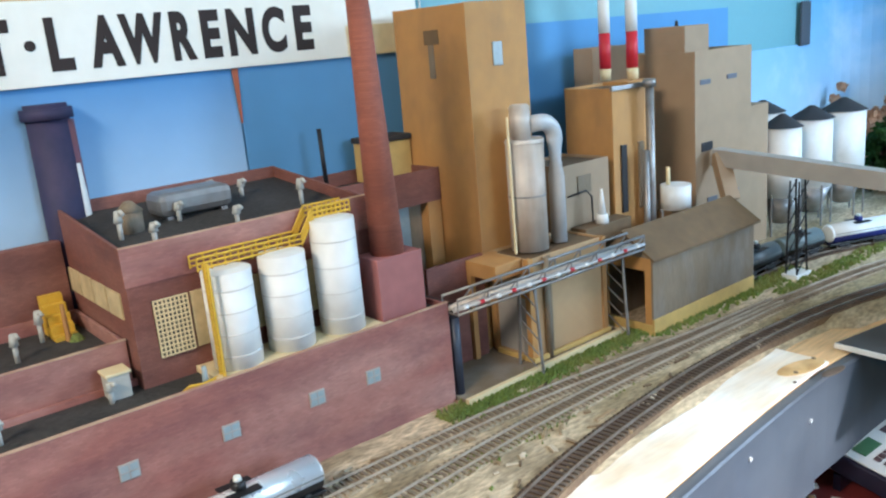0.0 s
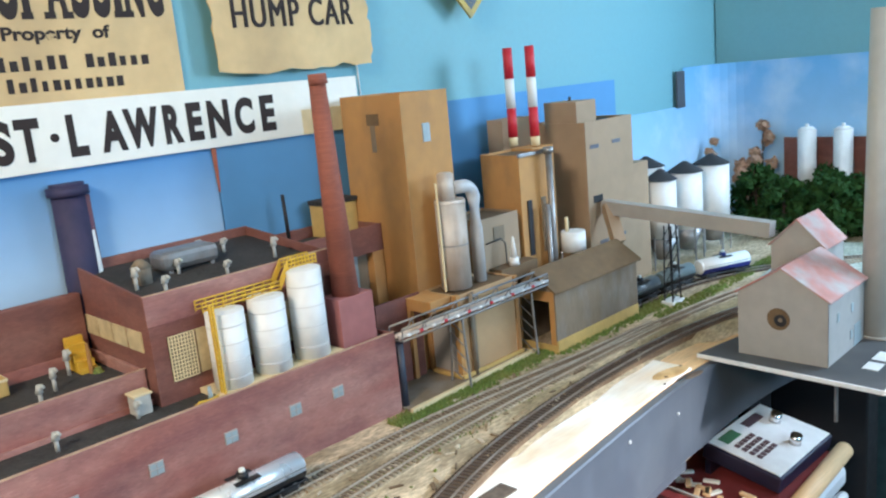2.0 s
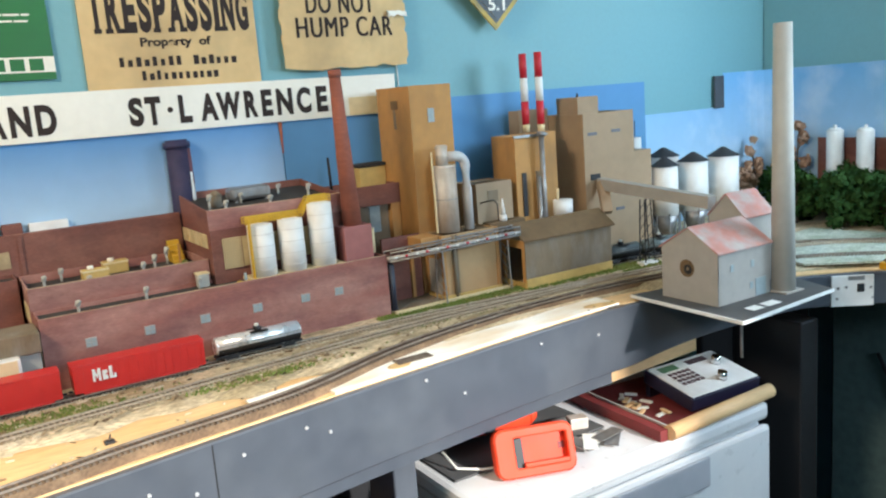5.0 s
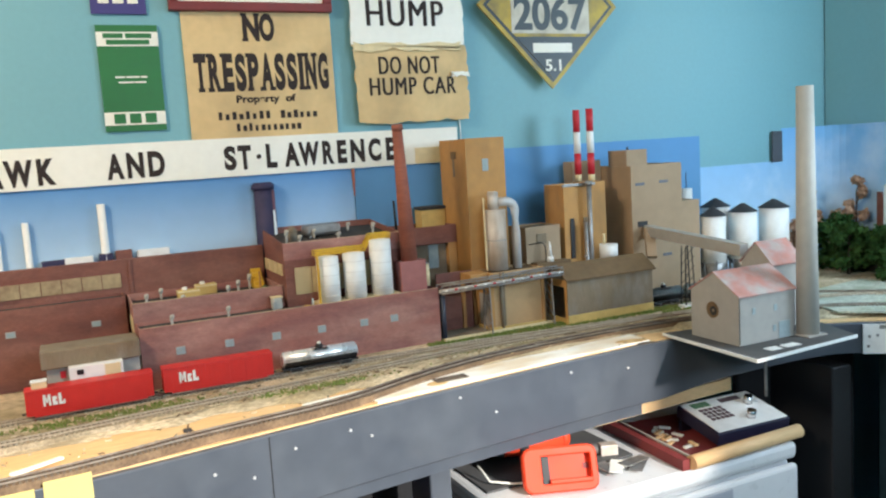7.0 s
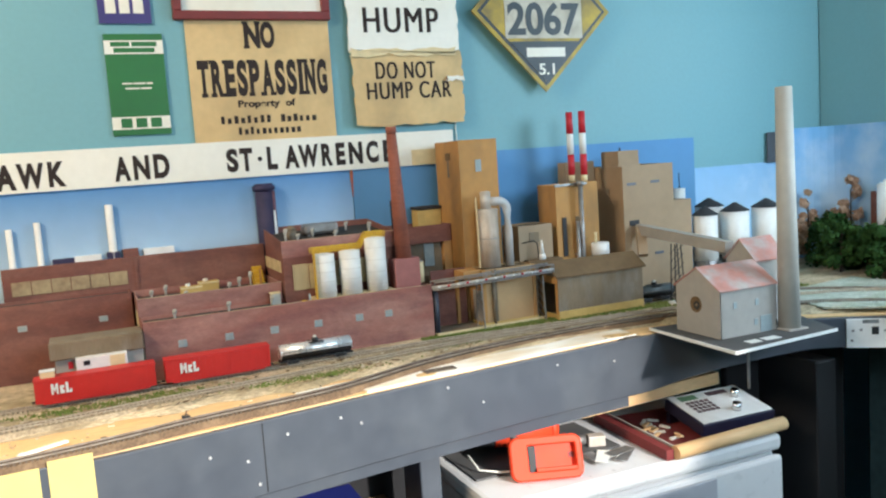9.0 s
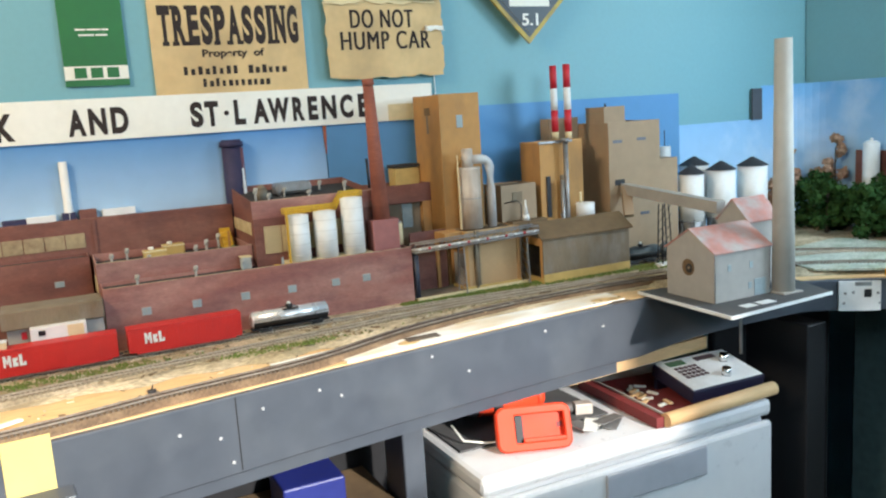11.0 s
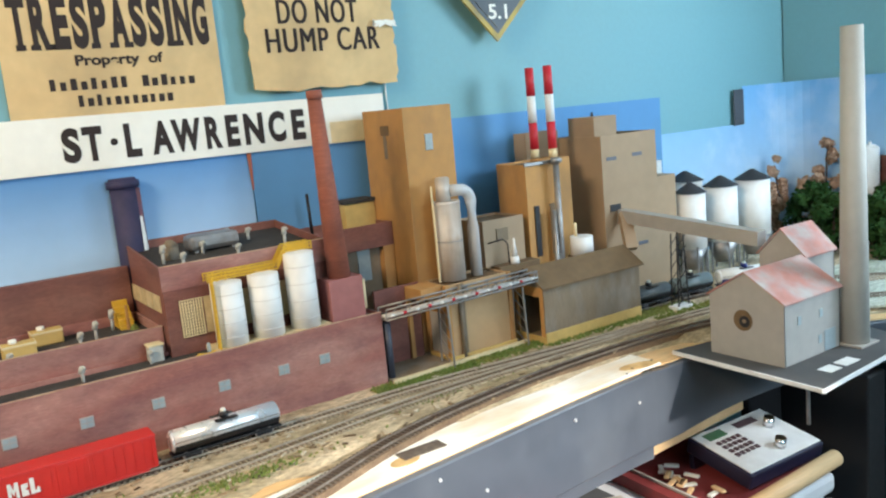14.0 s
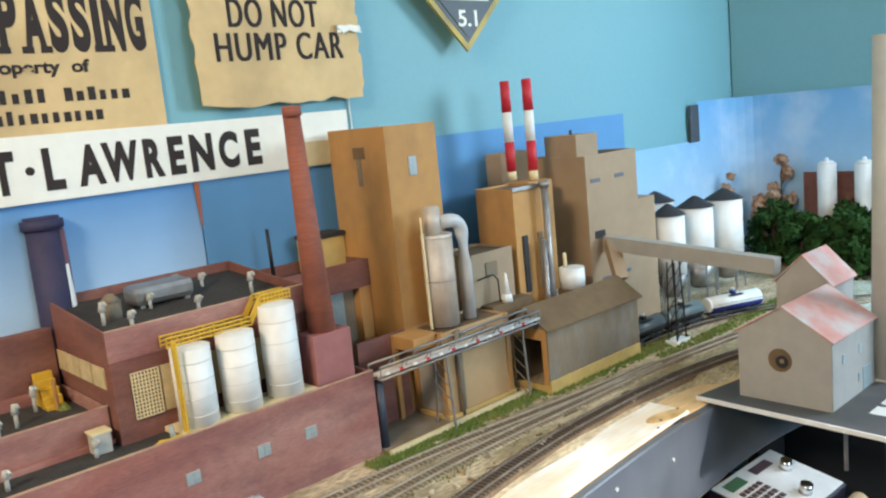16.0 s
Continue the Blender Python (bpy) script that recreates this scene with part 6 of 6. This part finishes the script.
def round_ring(bm, x0, x1, z0, z1, rad, y):
    out = []
    for cx, cz, a0 in ((x1 - rad, z1 - rad, 0), (x0 + rad, z1 - rad, 90), (x0 + rad, z0 + rad, 180), (x1 - rad, z0 + rad, 270)):
        for k in range(6):
            a = math.radians(a0 + k * 18)
            out.append(bm.verts.new(rm @ Vector((cx + rad * math.cos(a), y, cz + rad * math.sin(a)))))
    return out
ch = bmesh.new()
rings = [round_ring(ch, *q) for q in ((0.032, 0.120, 0.015, 0.063, 0.003, 0.000), (0.032, 0.120, 0.015, 0.063, 0.003, -0.0135), (0.030, 0.122, 0.013, 0.065, 0.004, -0.0145), (0.003, 0.129, 0.003, 0.075, 0.014, -0.0145), (0, 0.132, 0, 0.078, 0.016, -0.011), (0, 0.132, 0, 0.078, 0.016, 0.010), (0.003, 0.129, 0.003, 0.075, 0.014, 0.0135))]
ch.faces.new(rings[0])
ch.faces.new(rings[-1])
for u, v in zip(rings, rings[1:]):
    for k in range(24):
        ch.faces.new((u[k], u[(k + 1) % 24], v[(k + 1) % 24], v[k]))
part("shell", ch, M_ORANGE, RC)
part("ledge", box(0.046, 0.120, -0.016, -0.0005, 0.0155, 0.022, 0.001, None, rm), M_ORANGE, RC)
part("slot", box(0.0335, 0.047, -0.008, 0.001, 0.0145, 0.0615, 0.0008, None, rm), M_BLACK, RC, "black contact slot")
part("label", box(0.108, 0.1185, -0.0006, 0.0001, 0.036, 0.046, 0, None, rm), M_MAROON, RC, "small dark mark")
DL = thing("cordless_drill", "orange and black cordless drill lying down", "drill", (0.12, -0.38, 0.876))
part("motor_housing", rod((0.062, -0.362, 0.912), (0.175, -0.385, 0.912), 0.0265, 0.030, 24), M_ORANGE, DL, smooth=True)
part("rear_cap", rod((0.175, -0.385, 0.912), (0.192, -0.388, 0.912), 0.030, 0.020, 24), M_ORANGE, DL, smooth=True)
part("gearbox", rod((0.030, -0.352, 0.912), (0.062, -0.362, 0.912), 0.021, 0.0255, 24), M_BLACK, DL, smooth=True)
part("collar", rod((0.0605, -0.3625, 0.912), (0.0640, -0.362, 0.912), 0.0275, None, 24), M_CHROME, DL)
part("chuck", rod((0.000, -0.345, 0.912), (0.030, -0.352, 0.912), 0.009, 0.017, 20), M_STEEL, DL, smooth=True)
part("grip", box(-0.02, 0.025, -0.018, 0.018, -0.115, 0.0, 0.008, None, pose(0.165, -0.38, 0.905, 78, 0, -24)), M_BLACK, DL)
for x in (0.095, 0.13):
    part("rubber_pad", box(x - 0.011, x + 0.011, -0.398, -0.384, 0.895, 0.914, 0.004), M_BLACK, DL)
RM = thing("remote_plug", "small silver plug with grey barrel", "plug", (0.235, -0.49, 0.877))
part("barrel", rod((0.205, -0.425, 0.888), (0.232, -0.432, 0.888), 0.010, 0.010, 16), M_STEEL, RM, smooth=True)
part("block", box(-0.017, 0.017, -0.012, 0.012, 0, 0.021, 0.002, None, pose(0.25, -0.443, 0.8768, 0, 0, -20)), M_SILV, RM)
solo("wire", pipe([(-0.02, -0.42, 0.905), (-0.012, -0.45, 0.884), (0.02, -0.475, 0.882), (0.05, -0.488, 0.882)], 0.0022, 8), M_WHITEP, "loose white wire beside the drill", "wire", smooth=True)
for k in range(5):
    rr = random.Random(70 + k)
    solo("paper_scrap", box(-0.03, 0.03, -0.012, 0.012, 0, 0.0012, 0, None, pose(0.20 + rr.random() * 0.07, -0.53 + rr.random() * 0.04, 0.8768 + 0.0014 * k, 0, 0, rr.uniform(0, 90))), M_WHITEP if k % 2 else M_STEEL, "crumpled strip of paper and foil", "paper")
NB = thing("note_holder", "grey box holding two yellow paper notes", "note holder", (-0.69, -0.6, 0.93))
nm = pose(-0.711, -0.604, 0.955, 0, 0, 4)
part("note", box(0.0, 0.056, -0.004, -0.001, 0.076, 0.148, 0.0006, None, nm), M_NOTE, NB, "yellow note paper")
part("note", box(-0.068, -0.010, -0.004, -0.001, 0.070, 0.142, 0.0006, None, nm), M_NOTE, NB, "yellow note paper")
part("backing", box(-0.10, 0.052, -0.001, 0.002, 0.0, 0.140, 0.001, None, nm), M_FASCIA, NB)
part("bin", box(-0.12, 0.075, -0.045, -0.0045, 0.0, 0.078, 0.003, None, nm), M_FASCIA, NB)
for k in range(3):
    part("print_bar", box(-0.10 + 0.055 * k, -0.07 + 0.055 * k, -0.0455, -0.0449, 0.052, 0.060, 0, None, nm), M_WHITEP, NB, "white print mark")
solo("hanging_wire", pipe([(-0.62, -0.555, 0.965), (-0.5, -0.53, 0.945), (-0.38, -0.51, 0.945), (-0.30, -0.50, 0.962), (-0.27, -0.47, 0.975)], 0.0022, 8), M_MAROON, "sagging brown wires under the bench", "wire", smooth=True)
# added black sheets: they put the under-bench darkness into colour
solo("shade_sheet", box(-1.6, 0.06, -0.25, -0.22, 0.0, 1.06, 0.004), M_BENCHSHADE, "added black sheet for the shade under the bench", "curtain")
solo("shade_sheet", box(0.61, 0.965, -0.42, -0.40, 0.0, 1.06, 0.004), M_BENCHSHADE, "added black sheet for the shade under the bench", "curtain")
solo("wall_cable", pipe([(1.013, -0.55, 0.86), (1.013, -0.60, 0.76), (1.013, -0.68, 0.70), (1.013, -0.80, 0.60)], 0.004, 8), M_BLACK, "black cable drooping in front of the shaded wall sheet", "cable", smooth=True)
# added sheet before the east wall, coloured as that wall in shadow
solo("shade_sheet", box(1.02, 1.04, -2.28, -0.44, 0.0, 1.06, 0.004), M_WALLSHADE, "added dark green sheet for the shaded wall under the side bench", "curtain")
BX = solo("parts_box", box(-0.33, -0.22, -0.40, -0.30, 0.80, 0.855, 0.004), M_BLUE, "blue plastic parts box on the low shelf", "box")
solo("low_shelf", box(-1.2, -0.14, -0.50, -0.26, 0.78, 0.80, 0.002), M_CARDD, "dark brown low shelf under the bench", "shelf")
def blot(x, y, rx, ry, turn, z0, z1):
    return slab([(x + rx * math.cos(a) * math.cos(turn) - ry * math.sin(a) * math.sin(turn), y + rx * math.cos(a) * math.sin(turn) + ry * math.sin(a) * math.cos(turn)) for a in (k * math.tau / 22 for k in range(22))], z0, z1)
solo("resin_stain", blot(0.312, -0.448, 0.034, 0.013, -0.2, TOP + 0.0030, TOP + 0.0040), M_STAIN, "ochre resin stain on the pale bench edge", "stain")
solo("knot", blot(0.322, -0.478, 0.019, 0.0055, -0.12, TOP + 0.0030, TOP + 0.0043), M_TIE, "dark brown knot in the plywood edge", "knot")
solo("resin_stain", blot(-0.115, -0.478, 0.020, 0.012, 0.1, TOP + 0.0030, TOP + 0.0039), M_STAIN, "ochre resin stain on the pale bench edge", "stain")
for x, y, rad in ((0.295, -0.451, 0.0024), (0.272, -0.462, 0.0018), (0.341, -0.447, 0.0022)):
    solo("screw_hole", rod((x, y, TOP + 0.003), (x, y, TOP + 0.0046), rad, None, 10), M_TIE, "small dark hole in the bench edge", "hole")
# bits on the bench top
for x, y, a, l in ((-0.72, -0.51, 28, 0.07), (-0.26, -0.455, 9, 0.17)):
    solo("wood_offcut", box(-l / 2, l / 2, -0.005, 0.005, 0, 0.003, 0.0006, None, pose(x, y, TOP + 0.0042, 0, 0, a)), M_WHITEP, "thin pale strip lying on the bench", "offcut")
solo("bench_stain", box(-0.115, -0.055, -0.478, -0.455, TOP + 0.0034, TOP + 0.005, 0.0004), M_TIE, "brown cork patch on the bench edge", "patch")
for x, y in ((-0.52, -0.468), (-0.30, -0.455)):
    sp = thing("switch_machine", "small dark track switch stand", "switch stand", (x, y, TOP), "switch stands")
    part("base", box(x - 0.006, x + 0.006, y - 0.005, y + 0.005, TOP, TOP + 0.004, 0.0005), M_BLACK, sp)
    part("lever", rod((x, y, TOP + 0.004), (x + 0.002, y, TOP + 0.011), 0.0016, 0.001, 8), M_TIE, sp)

# ---- ties, last: the nearest as pieces, the rest joined ----
tie_meshes = {}
for m in (M_TIE, M_TIEW):
    TIE = bmesh.new()
    box(-0.0016, 0.0016, -0.0145, 0.0145, -0.0006, 0.0018, 0, TIE)
    bmesh.ops.recalc_face_normals(TIE, faces=TIE.faces)
    tie_meshes[m] = bpy.data.meshes.new("tie")
    TIE.to_mesh(tie_meshes[m])
    TIE.free()
    tie_meshes[m].materials.append(m)
for tk, spots, tie_mat in PIECES:
    o = ORIGIN[tk]
    verts, faces, made = [], [], 0
    for x, y, a in spots:
        if -0.75 < x < 0.5 and made < 170:
            t = new("tie", tie_meshes[tie_mat])
            t.parent = tk
            t.matrix_basis = pose(x - o.x, y - o.y, 0, 0, 0, math.degrees(a))
            made += 1
        else:
            c, s = math.cos(a), math.sin(a)
            k = len(verts)
            for dx, dy, dz in ((-1, -1, -0.0006), (1, -1, -0.0006), (1, 1, -0.0006), (-1, 1, -0.0006), (-1, -1, 0.0018), (1, -1, 0.0018), (1, 1, 0.0018), (-1, 1, 0.0018)):
                u, v = dx * 0.0016, dy * 0.0145
                verts.append((x - o.x + c * u - s * v, y - o.y + s * u + c * v, dz))
            faces += [(k + 4, k + 5, k + 6, k + 7), (k, k + 1, k + 5, k + 4), (k + 1, k + 2, k + 6, k + 5), (k + 2, k + 3, k + 7, k + 6), (k + 3, k, k + 4, k + 7)]
    if verts:
        me = bpy.data.meshes.new("tie_bed")
        me.from_pydata(verts, [], faces)
        me.materials.append(tie_mat)
        ob = new("tie_bed", me)
        ob.parent = tk
        tagged(ob, kind="stuff")
solo("fascia_joint", box(-0.4195, -0.4178, on_edge(-0.418, 0.0134), on_edge(-0.418, 0.0105), 0.975, 1.084), M_BLACK, "dark butt joint in the fascia board", "joint", "structure")
